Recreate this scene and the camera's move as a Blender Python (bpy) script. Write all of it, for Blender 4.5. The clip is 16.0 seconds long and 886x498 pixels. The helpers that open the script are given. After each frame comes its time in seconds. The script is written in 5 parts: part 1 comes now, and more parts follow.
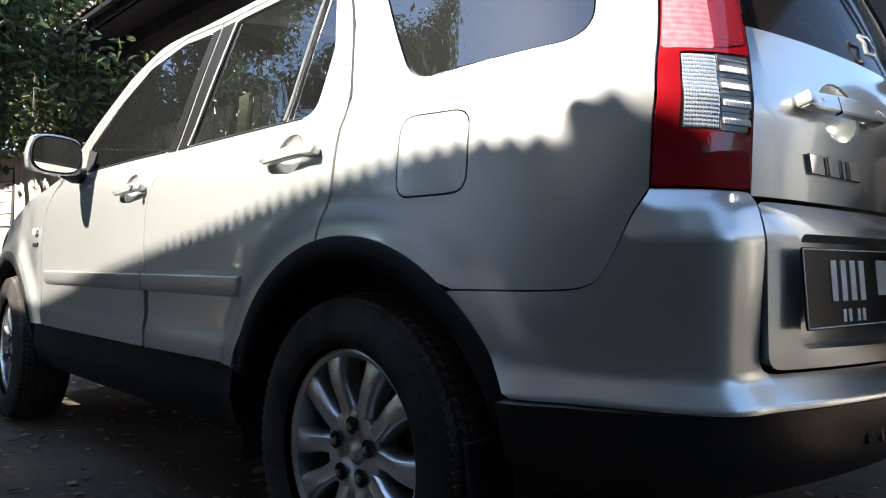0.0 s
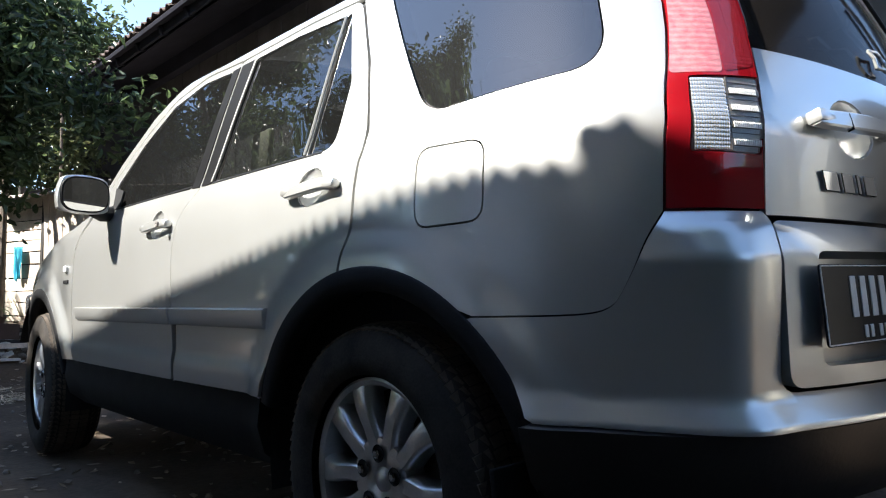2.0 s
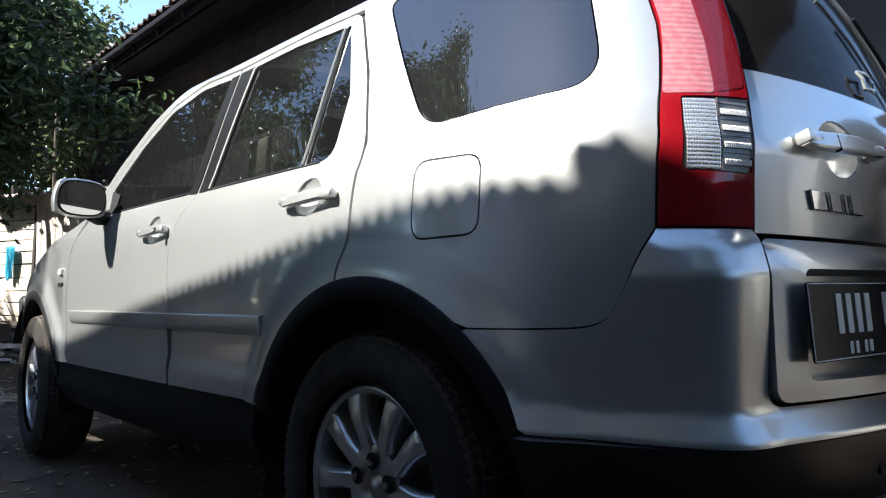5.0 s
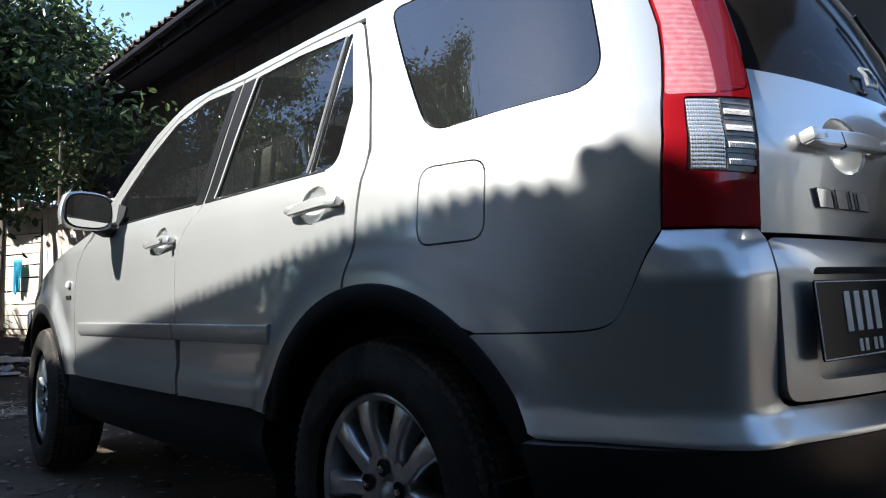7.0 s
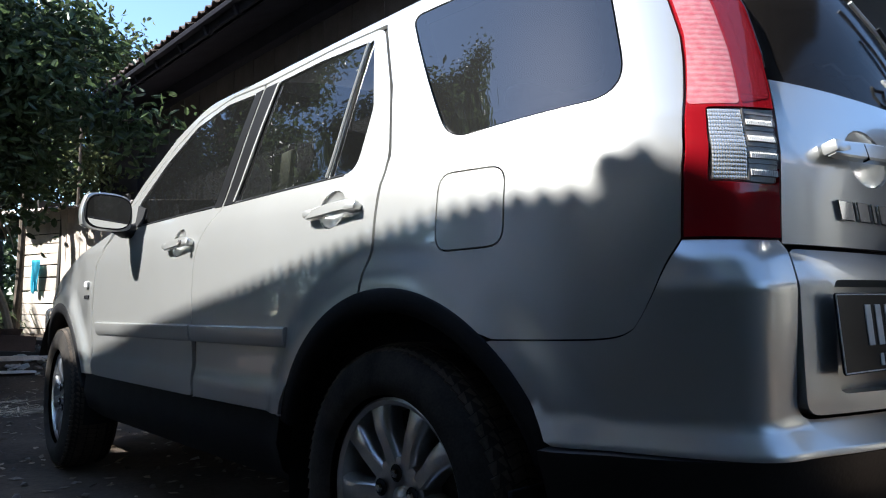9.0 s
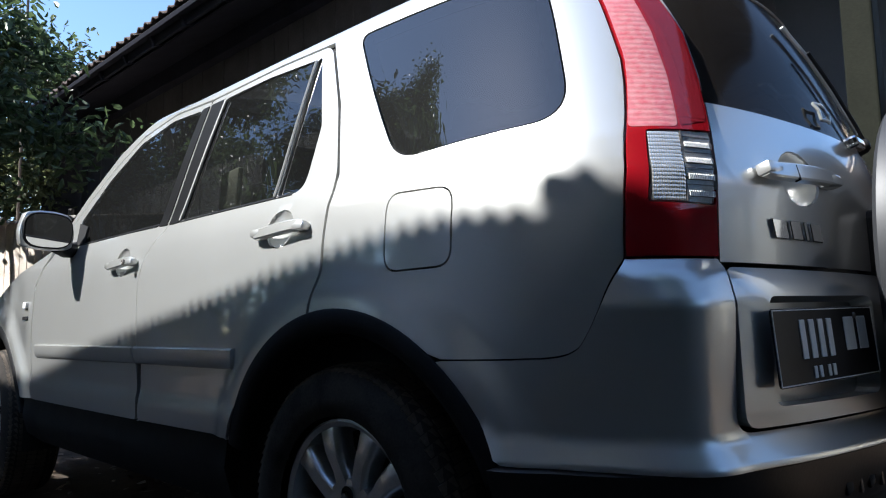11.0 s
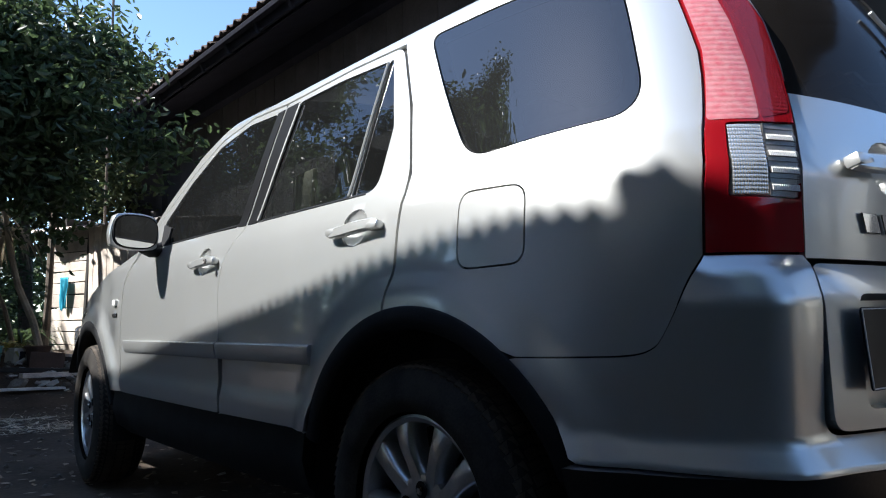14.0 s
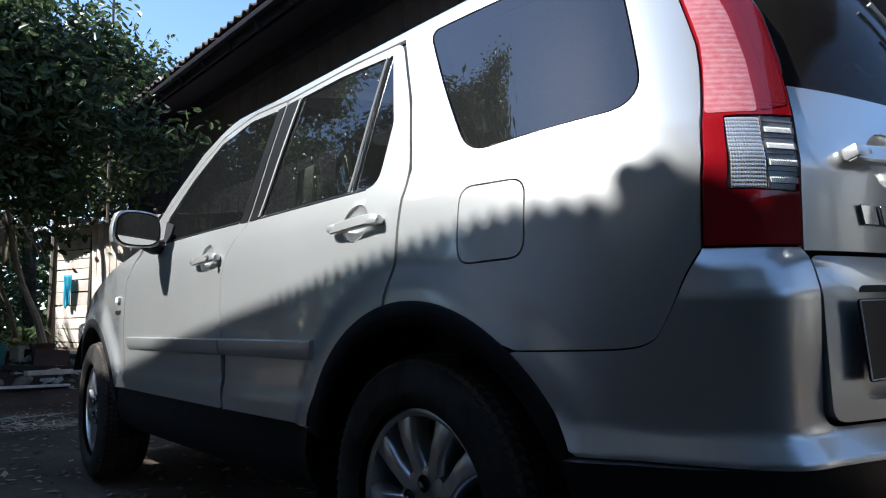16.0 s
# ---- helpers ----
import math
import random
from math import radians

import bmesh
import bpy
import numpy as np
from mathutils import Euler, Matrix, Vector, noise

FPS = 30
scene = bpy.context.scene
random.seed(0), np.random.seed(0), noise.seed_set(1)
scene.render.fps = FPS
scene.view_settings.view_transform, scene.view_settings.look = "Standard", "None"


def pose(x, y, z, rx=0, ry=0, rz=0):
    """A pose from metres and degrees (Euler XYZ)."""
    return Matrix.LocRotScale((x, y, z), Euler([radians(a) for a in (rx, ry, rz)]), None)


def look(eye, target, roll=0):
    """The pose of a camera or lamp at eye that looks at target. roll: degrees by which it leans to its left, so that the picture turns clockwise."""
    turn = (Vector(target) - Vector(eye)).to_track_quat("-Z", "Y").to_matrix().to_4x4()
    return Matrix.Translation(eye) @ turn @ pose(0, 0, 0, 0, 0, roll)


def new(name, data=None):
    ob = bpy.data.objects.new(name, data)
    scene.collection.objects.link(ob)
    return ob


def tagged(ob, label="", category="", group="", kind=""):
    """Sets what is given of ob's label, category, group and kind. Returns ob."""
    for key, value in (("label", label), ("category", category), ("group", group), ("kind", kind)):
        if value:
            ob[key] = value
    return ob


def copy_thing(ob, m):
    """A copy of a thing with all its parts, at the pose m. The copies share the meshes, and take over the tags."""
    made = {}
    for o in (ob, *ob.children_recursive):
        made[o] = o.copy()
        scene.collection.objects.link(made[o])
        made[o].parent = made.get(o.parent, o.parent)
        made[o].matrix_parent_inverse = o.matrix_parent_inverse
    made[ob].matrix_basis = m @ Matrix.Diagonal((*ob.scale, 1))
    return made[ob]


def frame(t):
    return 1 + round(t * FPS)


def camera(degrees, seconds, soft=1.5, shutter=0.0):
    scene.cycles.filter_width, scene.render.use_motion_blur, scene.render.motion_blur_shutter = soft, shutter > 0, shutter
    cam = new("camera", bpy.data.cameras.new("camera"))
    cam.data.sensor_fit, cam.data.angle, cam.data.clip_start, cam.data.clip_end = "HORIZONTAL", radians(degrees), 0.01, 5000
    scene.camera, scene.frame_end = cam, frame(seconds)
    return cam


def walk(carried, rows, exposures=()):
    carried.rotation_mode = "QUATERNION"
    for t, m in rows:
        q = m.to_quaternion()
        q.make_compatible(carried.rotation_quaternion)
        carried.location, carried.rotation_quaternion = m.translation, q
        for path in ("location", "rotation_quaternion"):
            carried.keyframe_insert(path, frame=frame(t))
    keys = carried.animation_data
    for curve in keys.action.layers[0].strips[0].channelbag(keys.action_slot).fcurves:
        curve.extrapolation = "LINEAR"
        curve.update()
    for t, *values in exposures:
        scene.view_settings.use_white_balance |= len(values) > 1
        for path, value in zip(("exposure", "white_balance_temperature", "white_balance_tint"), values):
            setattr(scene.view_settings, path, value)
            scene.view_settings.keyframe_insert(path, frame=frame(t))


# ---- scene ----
cam = camera(64.5, 16.0, 1.1)
PATH = [
    (0, (-1.776, -1.207, 0.713), (-0.363, 0.207, 0.788), 1.1),
    (0.5, (-1.781, -1.214, 0.718), (-0.407, 0.238, 0.798), 0.0),
    (1, (-1.785, -1.216, 0.718), (-0.421, 0.244, 0.809), -0.1),
    (1.5, (-1.788, -1.22, 0.722), (-0.422, 0.236, 0.833), -0.3),
    (2, (-1.789, -1.227, 0.723), (-0.423, 0.227, 0.861), -0.7),
    (2.5, (-1.792, -1.231, 0.727), (-0.421, 0.218, 0.872), -0.8),
    (3, (-1.789, -1.23, 0.728), (-0.388, 0.191, 0.869), -0.6),
    (3.5, (-1.797, -1.239, 0.734), (-0.423, 0.205, 0.9), -1.3),
    (3.7, (-1.806, -1.244, 0.732), (-0.442, 0.211, 0.881), -0.5),
    (5.8, (-1.813, -1.239, 0.74), (-0.43, 0.199, 0.89), 0.0),
    (6, (-1.817, -1.239, 0.736), (-0.438, 0.2, 0.9), -0.1),
    (6.5, (-1.818, -1.238, 0.741), (-0.434, 0.196, 0.91), -0.5),
    (7, (-1.813, -1.241, 0.74), (-0.444, 0.208, 0.901), -1.2),
    (7.5, (-1.82, -1.245, 0.744), (-0.47, 0.219, 0.934), -1.1),
    (8, (-1.821, -1.239, 0.736), (-0.473, 0.227, 0.926), -0.3),
    (8.2, (-1.824, -1.237, 0.735), (-0.486, 0.238, 0.92), -0.0),
    (10.3, (-1.818, -1.239, 0.743), (-0.437, 0.196, 0.932), -1.1),
    (10.5, (-1.814, -1.244, 0.746), (-0.414, 0.17, 0.949), -1.4),
    (11, (-1.818, -1.249, 0.752), (-0.387, 0.131, 0.967), -1.0),
    (11.5, (-1.82, -1.251, 0.751), (-0.379, 0.113, 1.0), -1.0),
    (12, (-1.812, -1.245, 0.749), (-0.341, 0.095, 0.942), -0.8),
    (12.5, (-1.791, -1.235, 0.75), (-0.225, 0.005, 0.85), 0.3),
    (13, (-1.816, -1.238, 0.752), (-0.355, 0.12, 0.899), -0.8),
    (13.5, (-1.831, -1.242, 0.749), (-0.472, 0.212, 0.942), -0.7),
    (14, (-1.833, -1.246, 0.748), (-0.539, 0.264, 0.964), -0.7),
    (14.5, (-1.834, -1.252, 0.744), (-0.555, 0.267, 0.981), -0.9),
    (15, (-1.836, -1.252, 0.742), (-0.566, 0.275, 0.973), -0.8),
    (15.5, (-1.834, -1.251, 0.745), (-0.546, 0.265, 0.959), -0.6),
    (16, (-1.833, -1.254, 0.747), (-0.544, 0.262, 0.949), -1.1),
]
EXPOSURES = [(0.0, 2.33, 6700, 10), (1.5, 2.18, 6550, 10), (3.5, 1.93, 6400, 10), (7.0, 1.76, 6200, 10), (11.0, 1.42, 6050, 10), (12.0, 1.26, 6000, 10), (12.5, 1.50, 6200, 10), (13.2, 1.50, 6200, 10), (14.5, 1.36, 5950, 10), (16.0, 1.36, 5950, 10)]
walk(cam, [(t, look(eye, target, roll)) for t, eye, target, roll in PATH], EXPOSURES)

# ---- light: a clear sky and one sun, high in front on the car's left
SUN_AZ, SUN_EL = radians(152), radians(46)
SUN_DIR = Vector((math.cos(SUN_AZ) * math.cos(SUN_EL), math.sin(SUN_AZ) * math.cos(SUN_EL), math.sin(SUN_EL)))
world = bpy.data.worlds.new("world")
scene.world = world
world.use_nodes = True
sky = world.node_tree.nodes.new("ShaderNodeTexSky")
sky.sky_type, sky.sun_disc = "NISHITA", False
sky.sun_elevation, sky.sun_rotation = SUN_EL, math.pi / 2 - SUN_AZ
sky.air_density, sky.dust_density, sky.ozone_density = 1.0, 0.15, 2.5
backg = world.node_tree.nodes["Background"]
backg.inputs["Strength"].default_value = 0.112
world.node_tree.links.new(sky.outputs[0], backg.inputs["Color"])
sun = new("sun", bpy.data.lights.new("sun", "SUN"))
sun.data.energy, sun.data.angle, sun.data.color = 5.0, radians(0.65), (1.0, 0.95, 0.87)
sun.matrix_world = look(SUN_DIR * 30, (0, 0, 0))


# ---- materials
def material(name, base, rough=0.6, metal=0.0, var=0.15, scale=8.0, fine=90.0, bump=0.0, coat=0.0, spec=0.5, tint=None, per_object=0.0):
    """A surface with stains at a large scale, grain at a fine one, and relief."""
    m = bpy.data.materials.new(name)
    m.use_nodes = True
    nodes, links = m.node_tree.nodes, m.node_tree.links
    b = nodes["Principled BSDF"]
    b.inputs["Roughness"].default_value, b.inputs["Metallic"].default_value = rough, metal
    b.inputs["Coat Weight"].default_value, b.inputs["Coat Roughness"].default_value = coat, 0.03
    b.inputs["Specular IOR Level"].default_value = spec
    place = nodes.new("ShaderNodeTexCoord")
    big, small = nodes.new("ShaderNodeTexNoise"), nodes.new("ShaderNodeTexNoise")
    for n, s in ((big, scale), (small, fine)):
        n.inputs["Scale"].default_value, n.inputs["Detail"].default_value = s, 6
        links.new(place.outputs["Object"], n.inputs["Vector"])
    add = nodes.new("ShaderNodeMath")
    add.operation = "MULTIPLY_ADD"
    add.inputs[1].default_value = 0.5
    links.new(small.outputs["Fac"], add.inputs[0])
    links.new(big.outputs["Fac"], add.inputs[2])
    ramp = nodes.new("ShaderNodeMapRange")
    ramp.inputs["From Min"].default_value, ramp.inputs["From Max"].default_value = 0.5, 1.0
    links.new(add.outputs[0], ramp.inputs["Value"])
    mix = nodes.new("ShaderNodeMix")
    mix.data_type = "RGBA"
    low = [c * (1 - var) for c in base]
    high = [min(1, c * (1 + var)) for c in (tint or base)]
    mix.inputs["A"].default_value, mix.inputs["B"].default_value = (*low, 1), (*high, 1)
    links.new(ramp.outputs["Result"], mix.inputs["Factor"])
    out = mix.outputs["Result"]
    if per_object:
        info, hsv = nodes.new("ShaderNodeObjectInfo"), nodes.new("ShaderNodeHueSaturation")
        r = nodes.new("ShaderNodeMapRange")
        r.inputs["To Min"].default_value, r.inputs["To Max"].default_value = 1 - per_object, 1 + per_object
        links.new(info.outputs["Random"], r.inputs["Value"])
        links.new(r.outputs["Result"], hsv.inputs["Value"])
        links.new(out, hsv.inputs["Color"])
        out = hsv.outputs["Color"]
    links.new(out, b.inputs["Base Color"])
    if bump:
        bm_ = nodes.new("ShaderNodeBump")
        bm_.inputs["Strength"].default_value, bm_.inputs["Distance"].default_value = bump, 0.01
        links.new(add.outputs[0], bm_.inputs["Height"])
        links.new(bm_.outputs["Normal"], b.inputs["Normal"])
    return m


def glass(name, tint, ior=1.6, rough=0.0, film=0.0, film_colour=(0.5, 0.5, 0.5), other=None, ribs=0.0):
    """Tinted glass: a gloss by Fresnel over a tinted clear pane."""
    m = bpy.data.materials.new(name)
    m.use_nodes = True
    nodes, links = m.node_tree.nodes, m.node_tree.links
    nodes.remove(nodes["Principled BSDF"])
    clear, gloss, mix, fres = (nodes.new(n) for n in ("ShaderNodeBsdfTransparent", "ShaderNodeBsdfGlossy", "ShaderNodeMixShader", "ShaderNodeFresnel"))
    clear.inputs["Color"].default_value = (*tint, 1)
    gloss.inputs["Roughness"].default_value = rough
    fres.inputs["IOR"].default_value = ior
    links.new(fres.outputs[0], mix.inputs[0])
    links.new(clear.outputs[0], mix.inputs[1])
    links.new(gloss.outputs[0], mix.inputs[2])
    out = mix.outputs[0]
    if film:
        # diffuse film: dust on the windows, painted sun veil on the red lenses
        film_diffuse, over = nodes.new("ShaderNodeBsdfDiffuse"), nodes.new("ShaderNodeMixShader")
        film_diffuse.inputs["Color"].default_value = (*film_colour, 1)
        if other:
            spots, blend, place = nodes.new("ShaderNodeTexNoise"), nodes.new("ShaderNodeMix"), nodes.new("ShaderNodeTexCoord")
            blend.data_type = "RGBA"
            blend.inputs["A"].default_value, blend.inputs["B"].default_value = (*film_colour, 1), (*other, 1)
            spots.inputs["Scale"].default_value, spots.inputs["Detail"].default_value = 70, 10
            level = nodes.new("ShaderNodeMapRange")
            level.inputs["From Min"].default_value, level.inputs["From Max"].default_value = 0.38, 0.68
            links.new(place.outputs["Object"], spots.inputs["Vector"])
            links.new(spots.outputs["Fac"], level.inputs["Value"])
            links.new(level.outputs["Result"], blend.inputs["Factor"])
            links.new(blend.outputs["Result"], film_diffuse.inputs["Color"])
            if ribs:
                # moulded ribs across the lens, that break up the dots
                wave, mean = nodes.new("ShaderNodeTexWave"), nodes.new("ShaderNodeMath")
                wave.bands_direction = "Z"
                wave.inputs["Scale"].default_value = 0.314 / ribs
                wave.inputs["Distortion"].default_value, wave.inputs["Detail Scale"].default_value = 2.2, 5
                mean.operation = "MULTIPLY_ADD"
                mean.inputs[1].default_value = 0.30
                links.new(place.outputs["Object"], wave.inputs["Vector"])
                links.new(wave.outputs["Fac"], mean.inputs[0])
                halve = nodes.new("ShaderNodeMath")
                halve.operation = "MULTIPLY"
                halve.inputs[1].default_value = 0.62
                links.new(level.outputs["Result"], halve.inputs[0])
                links.new(halve.outputs[0], mean.inputs[2])
                links.new(mean.outputs[0], blend.inputs["Factor"])
                ridge = nodes.new("ShaderNodeBump")
                ridge.inputs["Strength"].default_value, ridge.inputs["Distance"].default_value = 0.25, 0.0015
                links.new(wave.outputs["Fac"], ridge.inputs["Height"])
                links.new(ridge.outputs["Normal"], film_diffuse.inputs["Normal"])
        over.inputs[0].default_value = film
        links.new(out, over.inputs[1])
        links.new(film_diffuse.outputs[0], over.inputs[2])
        out = over.outputs[0]
    links.new(out, nodes["Material Output"].inputs["Surface"])
    return m


PAINT = material("silver_paint", (0.635, 0.64, 0.62), 0.30, 0.68, 0.04, 3, 900, 0.0, 1.0)
BLACK = material("black_plastic", (0.016, 0.016, 0.017), 0.65, 0, 0.3, 12, 200, 0.15, spec=0.15)
VALANCE = material("worn_black_plastic", (0.014, 0.013, 0.013), 0.34, 0, 0.4, 9, 120, 0.08, spec=0.5)
SEAL = material("black_seal", (0.006, 0.006, 0.007), 0.35, 0, 0.2, 12, 200, 0.0, spec=0.25)
LINER = material("black_liner", (0.018, 0.018, 0.019), 0.9, 0, 0.3, 10, 90)
RUBBER = material("tyre_rubber", (0.024, 0.022, 0.020), 0.8, 0, 0.4, 14, 160, 0.2, spec=0.2, tint=(0.038, 0.033, 0.028))
DUSTY_TREAD = material("dusty_tread", (0.070, 0.056, 0.044), 0.9, 0, 0.4, 14, 160, 0.2, tint=(0.105, 0.084, 0.064))
ALLOY = material("alloy", (0.60, 0.61, 0.62), 0.28, 0.85, 0.15, 14, 200, 0.0, 0.5)
CHROME = material("chrome", (0.75, 0.76, 0.77), 0.08, 1.0, 0.05, 10, 100)
STEEL = material("dull_steel", (0.16, 0.15, 0.14), 0.5, 0.8, 0.4, 10, 80, 0.1)
WINDOW = glass("tinted_glass", (0.29, 0.30, 0.30), 1.62, 0.0, 0.010)
DUSTY = glass("dusty_tinted_glass", (0.08, 0.09, 0.09), 2.15, 0.0, 0.020)
DARKGLASS = glass("dark_rear_glass", (0.03, 0.03, 0.03), 1.14, 0.10, 0.045, (0.42, 0.36, 0.32))
RED = glass("red_lens", (0.80, 0.018, 0.03), 1.75, 0.02, 0.27, (0.84, 0.020, 0.038))
# lens colours with the sun's pink veil painted in
ROSE = glass("sunlit_rosy_lens", (0.90, 0.05, 0.10), 1.7, 0.03, 0.20, (0.95, 0.09, 0.14), (0.80, 0.03, 0.06), ribs=.0075)
PALE = glass("sunlit_pale_red_lens", (0.98, 0.42, 0.48), 1.7, 0.03, 0.46, (1.0, 0.46, 0.50), (0.93, 0.22, 0.28), ribs=.011)
RIB = material("white_reflector_rib", (0.86, 0.86, 0.84), 0.30, 0.1, 0.06, 40, 160)
SPARKLE = material("silvered_optics", (0.85, 0.85, 0.84), 0.22, 0.75, 0.05, 40, 200)
CLEAR = glass("clear_lens", (0.93, 0.93, 0.92), 1.5, 0.03, 0.16, (0.85, 0.82, 0.80))
REFLECTOR = material("lamp_reflector", (0.80, 0.80, 0.78), 0.40, 0.25, 0.1, 30, 200)
MIRROR = material("mirror_glass", (0.85, 0.86, 0.85), 0.03, 1.0, 0.0)
PLATE = material("plate_black", (0.012, 0.012, 0.014), 0.4, 0, 0.2, 20, 200, 0.0, spec=0.2)
WHITE = material("white_paint", (0.72, 0.72, 0.70), 0.5, 0, 0.1, 20, 200)
FRIT = material("printed_border", (0.030, 0.032, 0.034), 0.6, 0, 0.2, 12, 200, spec=0.2)
SEAT = material("seat_cloth", (0.06, 0.06, 0.062), 0.9, 0, 0.2, 12, 300, 0.2)
BEIGE = material("cream_cloth", (0.88, 0.87, 0.68), 0.9, 0, 0.12, 14, 200, 0.2)


# ---- mesh helpers
def mesh_object(name, verts, faces, mat, parent=None, label="", normals=None, smooth=True):
    me = bpy.data.meshes.new(name)
    me.from_pydata([tuple(v) for v in verts], [], faces)
    me.materials.append(mat)
    me.polygons.foreach_set("use_smooth", [smooth] * len(me.polygons))
    me.update()
    if normals is not None:
        me.normals_split_custom_set_from_vertices([tuple(n) for n in normals])
    ob = new(name, me)
    ob.parent = parent
    if label:
        tagged(ob, label)
    return ob


def part(name, bm, mat, parent, label="", smooth=False, at=None):
    me = bpy.data.meshes.new(name)
    bm.normal_update()
    bm.to_mesh(me)
    bm.free()
    me.materials.append(mat)
    if smooth:
        me.polygons.foreach_set("use_smooth", [True] * len(me.polygons))
        me.set_sharp_from_angle(angle=radians(38))
    ob = new(name, me)
    ob.parent = parent
    if at is not None:
        ob.matrix_local = at
    if label:
        tagged(ob, label)
    return ob


def box(sx, sy, sz, m=None, bevel=0.0, seg=2, bm=None):
    """A box of that size round the origin, bevelled, then moved by m."""
    own = bmesh.new()
    bmesh.ops.create_cube(own, size=1, matrix=Matrix.Diagonal((sx, sy, sz, 1)))
    if bevel:
        bmesh.ops.bevel(own, geom=own.edges[:], offset=bevel, segments=seg, profile=0.5, affect="EDGES")
    if m is not None:
        own.transform(m)
    if bm is None:
        return own
    me = bpy.data.meshes.new("tmp")
    own.to_mesh(me)
    own.free()
    bm.from_mesh(me)
    bpy.data.meshes.remove(me)
    return bm


def lathe(profile, n=64, axis="X", close=False):
    """Turns (along, radius) pairs round the axis."""
    bm = bmesh.new()
    rings = []
    for a, r in profile:
        ring = []
        for k in range(n):
            c, s = math.cos(2 * math.pi * k / n), math.sin(2 * math.pi * k / n)
            p = {"X": (a, r * c, r * s), "Y": (r * c, a, r * s), "Z": (r * c, r * s, a)}[axis]
            ring.append(bm.verts.new(p))
        rings.append(ring)
    pairs = list(zip(rings, rings[1:])) + ([(rings[-1], rings[0])] if close else [])
    for a, b in pairs:
        for k in range(n):
            bm.faces.new((a[k], a[(k + 1) % n], b[(k + 1) % n], b[k]))
    bmesh.ops.recalc_face_normals(bm, faces=bm.faces)
    return bm


def tube(points, radius, n=8, bm=None, taper=1.0):
    """A round bar along a line of points."""
    bm = bm or bmesh.new()
    points = [Vector(p) for p in points]
    rings = []
    for i, p in enumerate(points):
        d = (points[min(i + 1, len(points) - 1)] - points[max(i - 1, 0)]).normalized()
        q = d.to_track_quat("Z", "Y")
        r = radius * (1 + (taper - 1) * i / max(1, len(points) - 1))
        rings.append([bm.verts.new(p + q @ Vector((r * math.cos(2 * math.pi * k / n), r * math.sin(2 * math.pi * k / n), 0))) for k in range(n)])
    for a, b in zip(rings, rings[1:]):
        for k in range(n):
            bm.faces.new((a[k], a[(k + 1) % n], b[(k + 1) % n], b[k]))
    bm.faces.new(rings[0][::-1])
    bm.faces.new(rings[-1])
    return bm


def prism(outline, depth, bevel=0.0):
    """A plate: the outline in x, z, from y = 0 to y = depth."""
    bm = bmesh.new()
    vs = [bm.verts.new((x, 0, z)) for x, z in outline]
    f = bm.faces.new(vs)
    r = bmesh.ops.extrude_face_region(bm, geom=[f])
    bmesh.ops.translate(bm, verts=[v for v in r["geom"] if isinstance(v, bmesh.types.BMVert)], vec=(0, depth, 0))
    bmesh.ops.recalc_face_normals(bm, faces=bm.faces)
    if bevel:
        bmesh.ops.bevel(bm, geom=bm.edges[:], offset=bevel, segments=1, affect="EDGES")
    return bm


def rounded(points, r, n=5):
    """A closed outline with its corners rounded; a third number in a point is its own radius."""
    out = []
    for i, p in enumerate(points):
        own = p[2] if len(p) > 2 else r
        p, a, b = Vector(p[:2]), Vector(points[i - 1][:2]), Vector(points[(i + 1) % len(points)][:2])
        d = min(own, (a - p).length * 0.45, (b - p).length * 0.45)
        if d < 1e-4:
            out.append(tuple(p))
            continue
        u, v = p + (a - p).normalized() * d, p + (b - p).normalized() * d
        out += [tuple((1 - t) ** 2 * u + 2 * t * (1 - t) * p + t * t * v) for t in (k / n for k in range(n + 1))]
    return out


# ---- the car: origin on the ground under the rear axle, nose towards +y, 2.62 m between the axles
def catmull(points, n=24):
    p = np.array(points, float)
    q = np.vstack([2 * p[0] - p[1], p, 2 * p[-1] - p[-2]])
    out = []
    for i in range(1, len(q) - 2):
        a, b, c, d = q[i - 1:i + 3]
        for k in range(n):
            t = k / n
            out.append(0.5 * (2 * b + (c - a) * t + (2 * a - 5 * b + 4 * c - d) * t * t + (3 * b - a - 3 * c + d) * t**3))
    return np.array(out + [p[-1]])


HALF = [(-.60, 3.42), (-.74, 3.27), (-.82, 2.95), (-.86, 2.5), (-.88, 1.8), (-.885, 1.0), (-.885, .3), (-.875, -.2), (-.855, -.42),
        (-.815, -.58), (-.745, -.69), (-.64, -.752), (-.45, -.805), (-.2, -.845), (0, -.857)]
BELT = catmull(HALF + [(-x, y) for x, y in HALF[-2::-1]])  # the body's plan, from the left front round the back to the right front
ARC = np.r_[0, np.cumsum(np.hypot(*np.diff(BELT, axis=0).T))]
ARC -= ARC[np.argmin(abs(BELT[:len(BELT) // 2, 1]))]
MID = ARC[len(ARC) // 2]
WIDTH = catmull([(.2, .93), (.35, .965), (.5, .988), (.7, 1.), (.9, .995), (1.0, .983), (1.07, .962), (1.12, .943), (1.3, .885), (1.45, .833), (1.5, .814),
                 (1.53, .797), (1.555, .768), (1.57, .73)])
RAKE = catmull([(.2, 0), (.9, 0), (1.05, .012), (1.2, .055), (1.4, .125), (1.6, .225), (1.68, .28)])
REAR, FRONT = -.035, 2.62
AXLES = (REAR, FRONT)  # centres of the wheel openings
WHEEL_Z, ARCH_R = 0.335, 0.452


def ease(a, b, x):
    t = np.clip((x - a) / (b - a), 0, 1)
    return t * t * (3 - 2 * t)


